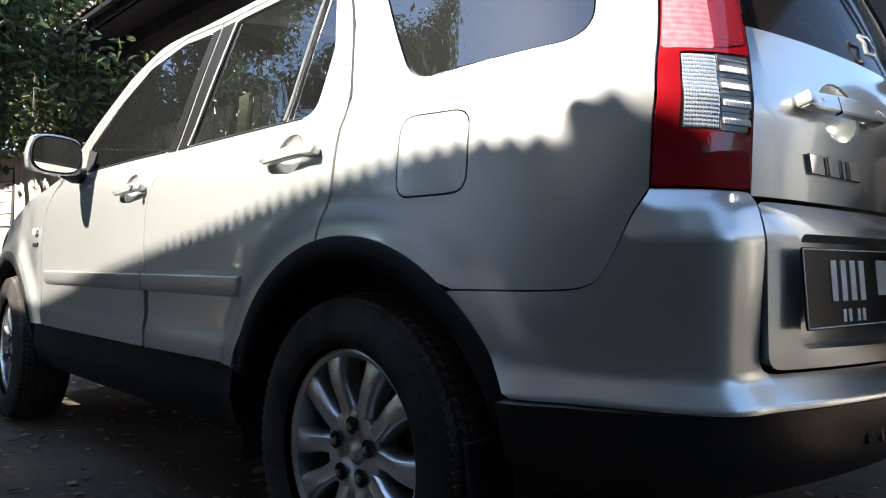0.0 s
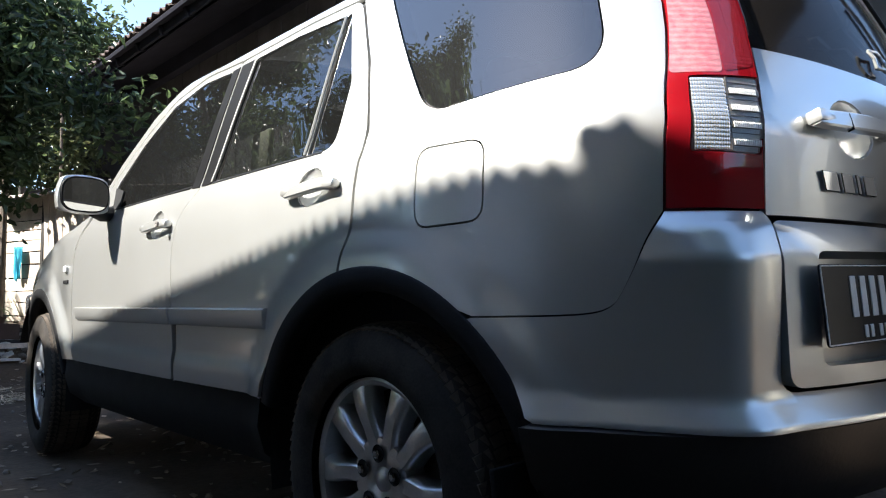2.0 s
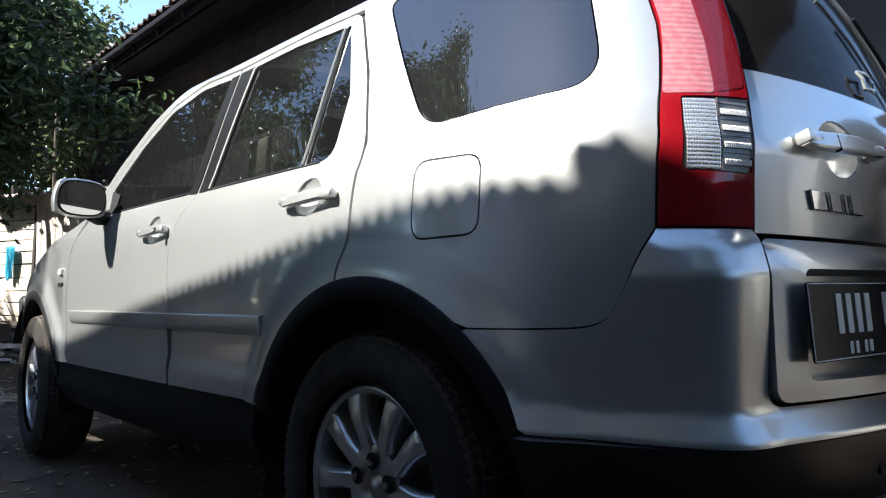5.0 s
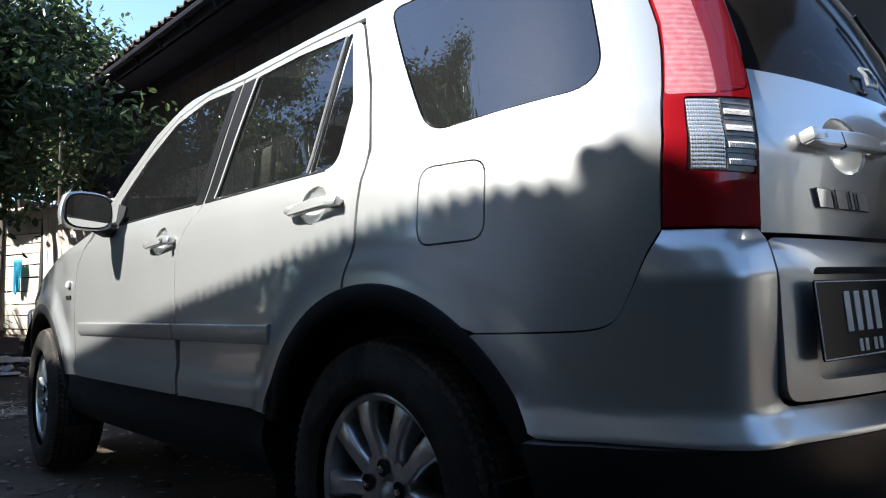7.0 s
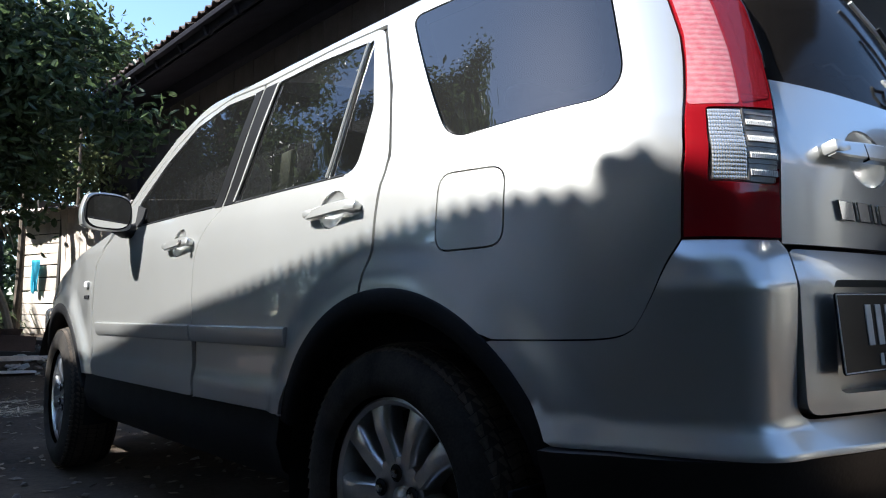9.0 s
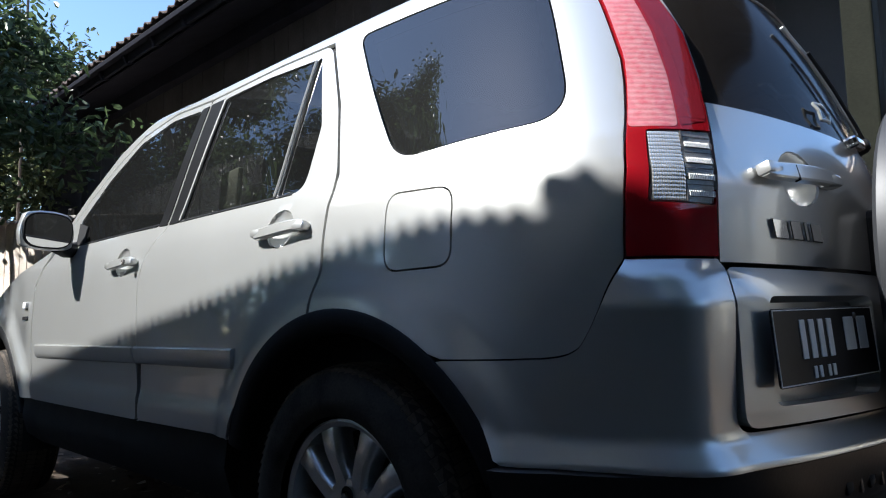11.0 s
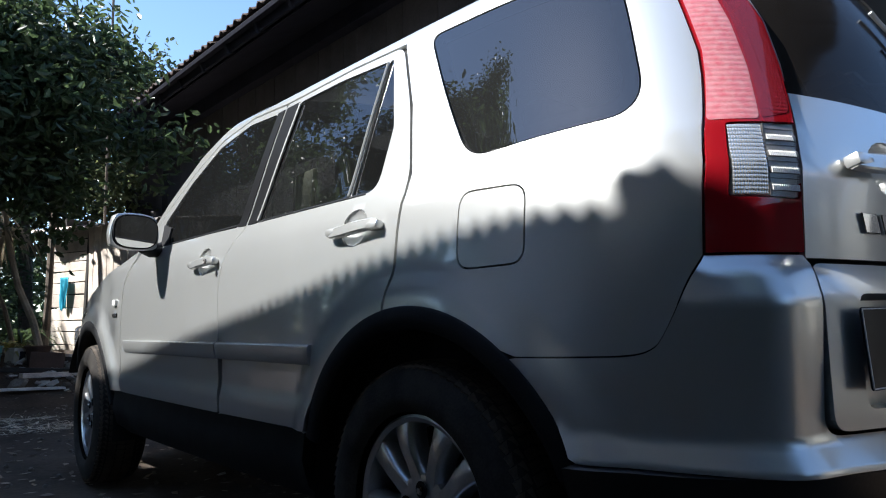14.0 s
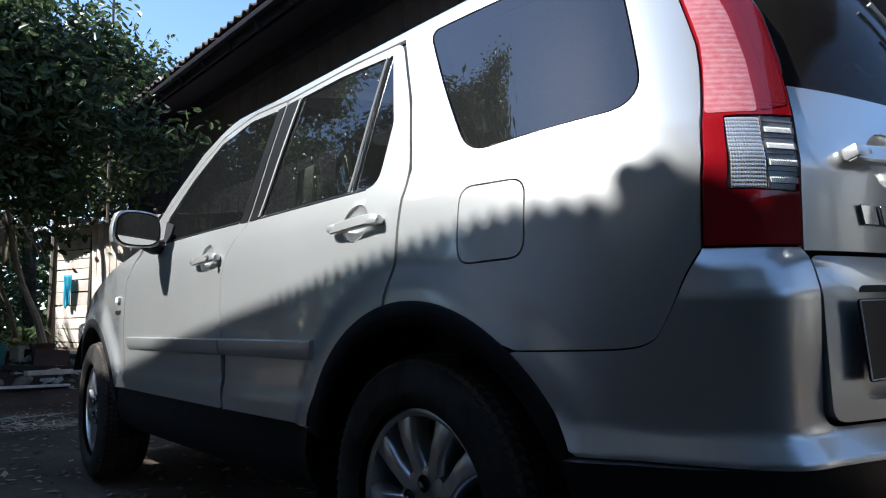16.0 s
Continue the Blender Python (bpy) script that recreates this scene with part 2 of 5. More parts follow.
def skin(s, z, off=0.0):
    """The body's surface: s runs along the belt, rearwards on the left side from the rear axle, z is the height."""
    s, z = np.asarray(s, float), np.asarray(z, float)
    x, y = np.interp(s, ARC, BELT[:, 0]), np.interp(s, ARC, BELT[:, 1])
    e = 0.006
    tx = np.interp(s + e, ARC, BELT[:, 0]) - np.interp(s - e, ARC, BELT[:, 0])
    ty = np.interp(s + e, ARC, BELT[:, 1]) - np.interp(s - e, ARC, BELT[:, 1])
    size = np.hypot(tx, ty) + 1e-9
    near = np.minimum(s, 2 * MID - s)
    for a in AXLES:
        off = off + 0.022 * ease(0.560, 0.472, np.hypot(near + a, z - WHEEL_Z)) * (z > 0.3)
    off = off + .004 * ease(1.050, 1.034, z) * ease(.62, .30, near)  # crease under the windows
    x, y = x + ty / size * off, y - tx / size * off
    w, b = np.interp(z, WIDTH[:, 0], WIDTH[:, 1]), np.interp(z, RAKE[:, 0], RAKE[:, 1])
    return np.stack([x * w, y + b * ease(.2, -.7, y), z + 0 * x], -1)


def skin_normal(s, z, off):
    e = 0.003
    du = skin(s + e, z, off(s + e, z)) - skin(s - e, z, off(s - e, z))
    dv = skin(s, z + e, off(s, z + e)) - skin(s, z - e, off(s, z - e))
    n = np.cross(du, dv)
    return n / (np.linalg.norm(n, axis=-1, keepdims=True) + 1e-12)


def frame_on(s, z, off=0.0):
    """The pose of a fitting on the skin: x forwards along the left side, y out of the skin, z up."""
    z_ = lambda a, b: a * 0 + off
    n = Vector(skin_normal(np.array([s]), np.array([z]), z_)[0])
    p = Vector(skin(np.array([s]), np.array([z]), off)[0])
    up = (Vector((0, 0, 1)) - n * n.z).normalized()
    along = n.cross(up)
    return Matrix.Translation(p) @ Matrix((along, n, up)).transposed().to_4x4()


def inside(pt, poly):
    x, y = pt
    hit = False
    for i in range(len(poly)):
        (x1, y1), (x2, y2) = poly[i - 1], poly[i]
        if (y1 > y) != (y2 > y) and x < (x2 - x1) * (y - y1) / (y2 - y1) + x1:
            hit = not hit
    return hit


def refine(poly, step):
    out = []
    for i, p in enumerate(poly):
        q = poly[(i + 1) % len(poly)]
        k = max(1, int(math.hypot(q[0] - p[0], q[1] - p[1]) / step))
        out += [(p[0] + (q[0] - p[0]) * j / k, p[1] + (q[1] - p[1]) * j / k) for j in range(k)]
    return out


def shrink(poly, d):
    """The outline moved inwards by d."""
    area = sum(poly[i - 1][0] * poly[i][1] - poly[i][0] * poly[i - 1][1] for i in range(len(poly)))
    sign = 1 if area > 0 else -1
    out = []
    for i, p in enumerate(poly):
        a, b = Vector(poly[i - 1]), Vector(poly[(i + 1) % len(poly)])
        t = (b - a).normalized()
        out.append((p[0] - t.y * d * sign, p[1] + t.x * d * sign))
    return out


def panel(name, outline, mat, parent, label="", holes=(), off=0.0, depth=0.012, step=0.03, gap=0.0016, right=False):
    """A pressed sheet on the skin: cut along the outline, with holes, and folded inwards at its edges. right: on the other side."""
    fn = off if callable(off) else (lambda s, z: s * 0 + off)
    loops = [refine(shrink(outline, gap), step * 0.7)] + [refine(shrink(h, -gap), step * 0.7) for h in holes]
    pts, edges = [], []
    for loop in loops:
        k = len(pts)
        pts += loop
        edges += [(k + i, k + (i + 1) % len(loop)) for i in range(len(loop))]
    rim = np.array(pts)
    s0, z0 = rim.min(0)
    s1, z1 = rim.max(0)
    for i in range(int((s1 - s0) / step) + 1):
        for j in range(int((z1 - z0) / step) + 1):
            p = (s0 + (i + .5) * step, z0 + (j + .5) * step)
            if inside(p, loops[0]) and not any(inside(p, h) for h in loops[1:]) and np.min((rim[:, 0] - p[0])**2 + (rim[:, 1] - p[1])**2) > (0.5 * step)**2:
                pts.append(p)
    from mathutils.geometry import delaunay_2d_cdt
    v2, _, tris, orig, *_ = delaunay_2d_cdt([Vector(p) for p in pts], edges, [], 0, 1e-6)
    faces = []
    for t in tris:
        c = sum((v2[i] for i in t), Vector((0, 0))) / len(t)
        if inside(c, loops[0]) and not any(inside(c, h) for h in loops[1:]):
            faces.append(tuple(t))
    sz = np.array([tuple(v) for v in v2])
    s, z = sz[:, 0], sz[:, 1]
    if right:
        s = 2 * MID - s
        g = fn
        fn = lambda a, b: g(2 * MID - a, b)
    o = fn(s, z)
    verts, norms = skin(s, z, o), skin_normal(s, z, fn)
    used = {}
    for f in faces:
        for i in range(3):
            e = tuple(sorted((f[i], f[(i + 1) % 3])))
            used[e] = used.get(e, 0) + 1
    border = [e for e, k in used.items() if k == 1]
    verts, norms, extra = list(verts), list(norms), {}
    # face order so that normals point outwards
    flip = sum(np.dot(np.cross(verts[f[1]] - verts[f[0]], verts[f[2]] - verts[f[0]]), norms[f[0]]) for f in faces) < 0
    faces = [f[::-1] for f in faces] if flip else faces
    third = {}
    for f in faces:
        for i in range(3):
            third[tuple(sorted((f[i], f[(i + 1) % 3])))] = f[(i + 2) % 3]
    for i, j in border:
        k = len(verts)
        a, b, c = (np.array(verts[q]) for q in (i, j, third[(i, j)]))
        out_ = np.cross(b - a, norms[i])
        out_ /= np.linalg.norm(out_) + 1e-12
        if np.dot(out_, c - a) > 0:
            out_ = -out_
        for q in (i, j):
            lip = np.array(verts[q])
            verts += [lip, lip - norms[q] * depth]
            norms += [out_, out_]
        n_ = np.cross(np.array(verts[k + 2]) - verts[k], np.array(verts[k + 1]) - verts[k])
        faces.append((k, k + 2, k + 3, k + 1) if np.dot(n_, out_) > 0 else (k, k + 1, k + 3, k + 2))
    return mesh_object(name, verts, faces, mat, parent, label, normals=norms)


def arch(axle, a0, a1, r=ARCH_R, n=14):
    """Points on a wheel opening, from one angle to another; 0 is rearwards, 90 up."""
    return [(-axle + r * math.cos(radians(a)), WHEEL_Z + r * math.sin(radians(a))) for a in np.linspace(a0, a1, n)]


def mirror_side(fn):
    for right in (False, True):
        fn(right)


car = tagged(new("car"), "silver off-road estate car parked on bare brown earth", "car")

# outlines in metres along the skin and up
DOOR_F = rounded([(-2.07, .475), (-.983, .475, .02), (-.997, .69), (-1.012, .90), (-.985, .98), (-.875, 1.075, .01), (-.845, 1.497, .02), (-1.12, 1.512), (-1.36, 1.475),
                  (-1.55, 1.385), (-1.78, 1.225), (-1.95, 1.075), (-2.085, .95), (-2.09, .75)], .05)
DOOR_R = rounded([(-.983, .475), (-.380, .478, .02)], .01) + arch(REAR, 161, 103)[:-1] + rounded([(-.055, .778, 0), (-.038, .86), (-.034, .99), (-.030, 1.10), (-.093, 1.292), (-.20, 1.495, .035), (-.45, 1.503), (-.845, 1.497, .01),
                 (-.875, 1.075, .01), (-.985, .98), (-1.012, .90), (-.997, .69)], .04)[0:]
GLASS_F = rounded([(-1.60, 1.088), (-.945, 1.080), (-.905, 1.475), (-1.12, 1.487), (-1.36, 1.448), (-1.56, 1.335), (-1.74, 1.190), (-1.70, 1.092)], .02)
GLASS_R = rounded([(-.80, 1.078), (-.285, 1.080), (-.262, 1.467), (-.50, 1.480), (-.745, 1.478)], .012)
GLASS_V = rounded([(-.268, 1.082), (-.158, 1.080, .045), (-.150, 1.25), (-.236, 1.466), (-.248, 1.466)], .012)
QUARTER_GLASS = rounded([(-.072, 1.482, .045), (.597, 1.478, .06), (.596, 1.124, .085), (.172, 1.103, .065)], .08, 9)
FUEL = rounded([(.172, .860), (.350, .862), (.348, 1.018), (.170, 1.024)], .038)
TAIL_IN = [(.674, .857), (.676, .978), (.684, 1.076), (.704, 1.186), (.709, 1.237), (.699, 1.375), (.672, 1.50)]
TAIL_OUT = [(.805, 1.47), (.845, 1.381), (.871, 1.314), (.872, 1.209), (.861, 1.116), (.852, .99), (.848, .857)]
SEAM = [tuple(p) for p in catmull([(.340, .688), (.48, .690), (.556, .6945), (.590, .706), (.607, .727), (.626, .765), (.648, .815), (.674, .857)], 4)]
QUARTER = arch(REAR, 100.6, 50)[:-1] + SEAM + TAIL_IN[1:] + [(.66, 1.55), (.4, 1.567), (0, 1.567), (-.6, 1.567), (-1.05, 1.567), (-1.30, 1.545), (-1.55, 1.445), (-1.78, 1.285), (-1.98, 1.105),
           (-1.95, 1.08), (-1.78, 1.23), (-1.55, 1.391), (-1.36, 1.481), (-1.12, 1.518), (-.845, 1.502), (-.45, 1.509), (-.195, 1.500), (-.087, 1.295), (-.024, 1.10), (-.028, .99), (-.032, .86), (-.049, .781)]
FENDER = [(-2.096, .75), (-2.076, .475), (-2.195, .475)] + arch(2.62, 18, 165)[::1] + [(-3.10, .50), (-3.33, .52), (-3.36, .70), (-3.28, .77), (-3.0, .83), (-2.73, .925), (-2.40, 1.02), (-2.15, 1.065), (-1.99, 1.095), (-2.0, 1.06), (-2.09, .95)]
TAILGATE = [(.854, .850), (.858, .99), (.867, 1.116), (.878, 1.209), (.877, 1.314), (.851, 1.39), (.82, 1.46), (.80, 1.53)]
TAILGATE = TAILGATE + [(2 * MID - s, z) for s, z in TAILGATE[::-1]]
REAR_GLASS = [(.872, 1.155), (.883, 1.213), (.882, 1.318), (.857, 1.393), (.827, 1.458), (.810, 1.522)]
REAR_GLASS = REAR_GLASS + [(2 * MID - s, z) for s, z in REAR_GLASS[::-1]]
LOWGATE = rounded([(.8455, .573, .03), (2 * MID - .8455, .573, .03), (2 * MID - .849, .844, .03), (.849, .844, .03)], .03)
RECESS = rounded([(.922, .607), (1.300, .607), (1.305, .795), (.928, .790)], .022)


def oval(s, z, a, b, n=20):
    return [(s + a * math.cos(2 * math.pi * k / n), z + b * math.sin(2 * math.pi * k / n)) for k in range(n)]


BOWLS = {"front": (-1.150, .978), "rear": (-.212, .991)}
BOWL_F, BOWL_R = oval(*BOWLS["front"], .054, .047), oval(*BOWLS["rear"], .054, .047)


def bumper_off(s, z):
    s = np.minimum(s, 2 * MID - s)
    up = np.interp(z, [.50, .60, .78, .835, .86], [.024, .024, .036, .022, .0]) * ease(.36, .80, s)
    corner = 0.018 * np.exp(-((s - .762) / .058)**2) * np.interp(z, [.50, .78, .85], [1, 1, 0])
    return up + corner + np.clip((.570 - z) / .050, 0, 1) * (.018 * ease(.32, .48, s) + .016 * ease(.60, .80, s))


def gate_off(s, z):
    return np.interp(z, [.50, .60, .78, .82, .845], [.040, .040, .036, .024, .004])


BUMPER = arch(REAR, 50.5, 22)[:-1] + [(.463, .513), (2 * MID - .463, .513)] + [(2 * MID - s, z) for s, z in arch(REAR, 50.5, 22)[:-1][::-1]] + [(2 * MID - s, z) for s, z in SEAM] \
    + rounded([(2 * MID - .845, .857, 0), (2 * MID - .843, .568, .03), (.843, .568, .03), (.845, .857, 0)], .03) + SEAM[::-1]

rear_bumper = panel("rear_bumper", BUMPER, PAINT, car, "silver bumper with a stepped lower lip", off=bumper_off, depth=0.03, step=0.024)
doors = {}
for side in (False, True):
    for kind, outline, panes, bowl in (("front", DOOR_F, [GLASS_F], BOWL_F), ("rear", DOOR_R, [GLASS_R, GLASS_V], BOWL_R)):
        door = panel(kind + "_door", outline, PAINT, car, holes=panes + [bowl], off=lambda s, z: .012 * ease(.580, .520, z), right=side)
        doors[kind, side] = door
        for pane in panes:
            panel("window_glass", shrink(pane, .001), WINDOW, door, "dark tinted glass", off=-.005, depth=.004, step=.08, right=side)
        cs, cz = BOWLS[kind]
        panel("handle_bowl", shrink(bowl, -.001), PAINT, door, off=lambda s, z: -.002 - .015 * np.clip(1 - ((s - cs) / .054)**2 - ((z - cz) / .047)**2, 0, 1)**.6, depth=.004, step=.008, right=side)
    quarter = panel("quarter_panel", QUARTER, PAINT, car, holes=[QUARTER_GLASS, FUEL], right=side, step=.026)
    panel("window_glass", shrink(QUARTER_GLASS, .001), DUSTY, quarter, "dark tinted glass", off=-.003, depth=.004, step=.06, right=side)
    panel("frit_border", shrink(QUARTER_GLASS, .003), FRIT, quarter, "dark printed border of the glass", holes=[shrink(QUARTER_GLASS, .038)], off=-.009, depth=.002, step=.05, right=side)
    panel("fuel_flap", FUEL, PAINT, quarter, off=0.0, gap=.0024, right=side)
    panel("fender", FENDER, PAINT, car, right=side)
    # black shell behind the panels, seen in the gaps
    panel("inner_shell", [(-2.2, .46)] + arch(REAR, 158, 24, .47) + [(.475, .52), (.90, .55), (.90, .84), (.66, .86), (.655, 1.50), (.6, 1.535), (-1.05, 1.535), (-1.30, 1.515), (-1.55, 1.42), (-1.85, 1.19), (-2.15, .98)], LINER, car,
          holes=[shrink(h, -.008) for h in (GLASS_F, GLASS_R, GLASS_V, QUARTER_GLASS)] + [shrink(b, -.01) for b in (BOWL_F, BOWL_R)], off=-.0135, depth=.01, step=.07, right=side)
GATE_BOWL = oval(1.120, 1.024, .074, .056)
gate = panel("tailgate", TAILGATE, PAINT, car, holes=[REAR_GLASS, GATE_BOWL], step=.03)
panel("rear_glass", REAR_GLASS, DARKGLASS, gate, "black tinted rear glass", off=-.004, depth=.004, step=.07)
lower_gate = panel("lower_tailgate", LOWGATE, PAINT, car, holes=[RECESS], off=gate_off, depth=.045, step=.026)
panel("plate_recess", shrink(RECESS, -.004), PAINT, lower_gate, off=-.004, depth=.01)

# roof, bonnet, windscreen: sheets across the car
def cross_sheet(name, mat, rows, crown, label="", parent=car, n=16, bow=0.0):
    """A sheet across the car: rows of (left edge point) with a crown along z."""
    verts, faces = [], []
    for i, (x, y, z) in enumerate(rows):
        for k in range(n + 1):
            u = -1 + 2 * k / n
            verts.append((-x * u if x < 0 else x * u, y + bow * (1 - abs(u)**2), z + crown * (1 - abs(u)**2.4)))
    for i in range(len(rows) - 1):
        for k in range(n):
            a = i * (n + 1) + k
            faces.append((a, a + 1, a + n + 2, a + n + 1))
    return mesh_object(name, verts, faces, mat, parent, label)


edge = lambda s, z: tuple(skin(np.array([s]), np.array([z]))[0])
rows = [edge(s, z) for s, z in [(-1.05, 1.565), (-.6, 1.565), (0, 1.565), (.3, 1.565), (.5, 1.56), (.66, 1.548), (.80, 1.528)]]
roof = cross_sheet("roof", PAINT, rows, .085)
rows = [edge(s, z) for s, z in [(-2.0, 1.085), (-1.78, 1.28), (-1.55, 1.44), (-1.30, 1.54), (-1.05, 1.566)]]
cross_sheet("windscreen", WINDOW, rows, .02, "tinted windscreen", bow=.10)
rows = [edge(s, z) for s, z in [(-1.99, 1.09), (-2.15, 1.06), (-2.40, 1.015), (-2.73, .92), (-3.0, .825), (-3.28, .765), (-3.36, .70)]]
cross_sheet("bonnet", PAINT, rows, .07)
front = []
for s, z in [(-3.36, .70), (-3.40, .62), (-3.42, .50), (-3.40, .38)]:
    front.append(edge(s, z))
cross_sheet("front_bumper", PAINT, front, 0.0)

# black inner shell, sills, valance, floor pan
def strip(name, mat, s0, s1, profile, parent, label="", n=40, right=False):
    """A bar that runs along the skin with the given (height, off) section."""
    verts, faces, m = [], [], len(profile)
    ss = np.linspace(s0, s1, n)
    for s in ss:
        for z, o in profile:
            q = 2 * MID - s if right else s
            verts.append(tuple(skin(np.array([q]), np.array([z]), o)[0]))
    for i in range(n - 1):
        for k in range(m):
            a, b = i * m + k, i * m + (k + 1) % m
            faces.append((a, b, b + m, a + m) if not right else (a, a + m, b + m, b))
    faces.append(tuple(range(m)) if right else tuple(range(m))[::-1])
    faces.append(tuple(range((n - 1) * m, n * m))[::-1] if right else tuple(range((n - 1) * m, n * m)))
    ob = mesh_object(name, verts, faces, mat, parent, label)
    ob.data.set_sharp_from_angle(angle=radians(40))
    return ob


for side in (False, True):
    strip("sill", BLACK, -2.16, -.43, [(.47, -.012), (.40, .004), (.33, -.005), (.28, -.04), (.28, -.2), (.47, -.2)], car, "black plastic sill cladding", right=side)
    strip("waist_rail", LINER, -1.95, .60, [(1.055, -.014), (1.04, -.014), (1.04, -.06), (1.055, -.06)], car, right=side)
    strip("roof_rail", LINER, -1.2, .62, [(1.555, -.012), (1.525, -.012), (1.525, -.05), (1.555, -.05)], car, right=side)
strip("rear_valance", VALANCE, .455, 2 * MID - .455, [(.512, .055), (.49, .05), (.42, .03), (.36, -.02), (.34, -.08), (.34, -.14), (.512, -.10)], car, "black plastic lower rear valance", n=80)
bm = box(1.5, 4.0, .05, pose(0, 1.35, .34), .02)
part("floor_pan", bm, LINER, car)
for sx in (-1, 1):
    part("inner_door", box(.02, 1.62, .55, pose(sx * .80, 1.2, .76), .008), LINER, car)
part("dashboard", box(1.46, .45, .30, pose(0, 1.93, .93), .08, 3), SEAT, car)
part("load_floor", box(1.36, 1.0, .06, pose(0, -.20, .66), .02), LINER, car)
for sx in (-1, 1):
    part("wheel_box", box(.30, .94, .48, pose(sx * .62, 0, .62), .08, 3), LINER, car)
    part("quarter_trim", box(.03, .62, .42, pose(sx * .76, -.28, .86), .01), LINER, car)
part("gate_trim", box(1.2, .03, .62, pose(0, -.69, .82), .012), LINER, car)
part("firewall", box(1.5, .05, .75, pose(0, 2.17, .70), .02), LINER, car)
for x in (-.36, .36):
    part("front_seat", box(.50, .50, .16, pose(x, 1.22, .62, 6), .06, 3), SEAT, car)
    part("seat_back", box(.48, .14, .62, pose(x, .96, .95, 12), .06, 3), SEAT, car)
    part("headrest", box(.26, .10, .17, pose(x, .90, 1.33, 8), .04, 3), SEAT, car)
part("rear_bench", box(1.26, .48, .16, pose(0, .28, .66, 6), .06, 3), SEAT, car)
part("bench_back", box(1.26, .14, .56, pose(0, .02, .93, 14), .06, 3), SEAT, car)
for x in (-.40, .40):
    part("headrest", box(.26, .10, .15, pose(x, -.07, 1.25, 8), .04, 3), SEAT, car)


# ---- wheels
def build_wheel():
    hub = new("wheel")
    tyre = [(.105, .225), (.118, .24), (.121, .262), (.116, .292), (.104, .318), (.088, .331), (.06, .336), (0, .337), (-.06, .336), (-.088, .331), (-.104, .318), (-.116, .292), (-.12, .26), (-.105, .225)]
    t = part("tyre", lathe([(-a, r) for a, r in tyre], 72), RUBBER, hub, "dusty black road tyre", True)
    # tread blocks
    bm = bmesh.new()
    for k in range(84):
        a = 2 * math.pi * k / 84
        for x, sk in ((-.085, .3), (-.045, .2), (-.005, -.2), (.035, .2), (.080, -.3)):
            box(.036, .021, .012, pose(0, 0, 0, math.degrees(a)) @ pose(x, 0, .3315 if abs(x) < .06 else .3240, 0, (18 if x > .06 else -18 if x < -.06 else 0), sk * 60), bm=bm)
    part("tread", bm, DUSTY_TREAD, t, "brown dusty tread blocks")
    rim = part("rim", lathe([(-.086, .214), (-.090, .219), (-.092, .213), (-.086, .203), (-.05, .197), (.0, .19), (.09, .20), (.10, .215), (.09, .20), (.0, .185)], 72), ALLOY, hub, "silver alloy rim with ten paired spokes", True)
    # face: ten kinked spokes in five pairs, each with a flat top, bevelled flanks and a hollow back
    for k in range(10):
        pair, hand = k // 2, 1 if k % 2 else -1
        bm = bmesh.new()
        rows = [(.060, 17.5, .0170, -.0765), (.084, 17.8, .0235, -.0800), (.100, 18.0, .0225, -.0825), (.118, 18.6, .0215, -.0850), (.138, 19.6, .0225, -.0885),
                (.158, 20.4, .0250, -.0890), (.182, 20.4, .0285, -.0875), (.200, 20.2, .0325, -.0850), (.207, 20.2, .0360, -.0830)]
        grid = []
        for r, turn, w, x in rows:
            m = Matrix.Rotation(radians(72 * pair + hand * turn), 4, "X")
            ring = [(x + .050, -w * 1.02, r), (x + .016, -w, r), (x + .003, -w * .80, r), (x, -w * .62, r), (x + .0016, 0, r), (x, w * .62, r), (x + .003, w * .80, r), (x + .016, w, r), (x + .050, w * 1.02, r)]
            grid.append([bm.verts.new(m @ Vector(p)) for p in ring])
        for a, b in zip(grid, grid[1:]):
            for j in range(9):
                bm.faces.new((a[j], b[j], b[(j + 1) % 9], a[(j + 1) % 9]))
        bmesh.ops.recalc_face_normals(bm, faces=bm.faces)
        part("spoke", bm, ALLOY, hub, "", True)
    part("hub_face", lathe([(-.066, .0001), (-.07, .020), (-.066, .026), (-.074, .034), (-.080, .060), (-.077, .088), (-.05, .094), (-.03, .094)], 40), ALLOY, hub, "", True)
    part("centre_cap", lathe([(-.078, .0001), (-.077, .018), (-.071, .026)], 24), ALLOY, hub, "", True)
    for k in range(5):
        a = 72 * k + 90
        c = (0, .057 * math.cos(radians(a)), .057 * math.sin(radians(a)))
        part("lug_well", lathe([(-.0840, .0195), (-.081, .0175), (-.0805, .0001)], 18), LINER, hub, "", False, Matrix.Translation(c))
        part("lug_nut", lathe([(-.093, .0001), (-.093, .007), (-.089, .0105), (-.07, .0105)], 6), CHROME, hub, "chromed wheel nut", False, Matrix.Translation(c))
    part("brake_disc", lathe([(-.02, .06), (-.022, .14), (-.01, .14), (-.008, .06)], 40, close=True), STEEL, hub, "rusty brake disc", True)
    part("backing", lathe([(.04, .0001), (.04, .19), (.05, .19)], 40), LINER, hub)
    return hub


wheel = build_wheel()
wheel.parent = car
wheel.matrix_local = pose(-.765, -.015, WHEEL_Z)
for x, y, turn, spin in ((-.765, 2.62, -4, 20), (.765, -.015, 180, 40), (.765, 2.62, 176, 70)):
    w = copy_thing(wheel, pose(x, y, WHEEL_Z, 0, 0, turn) @ pose(0, 0, 0, spin))
    w.parent = car

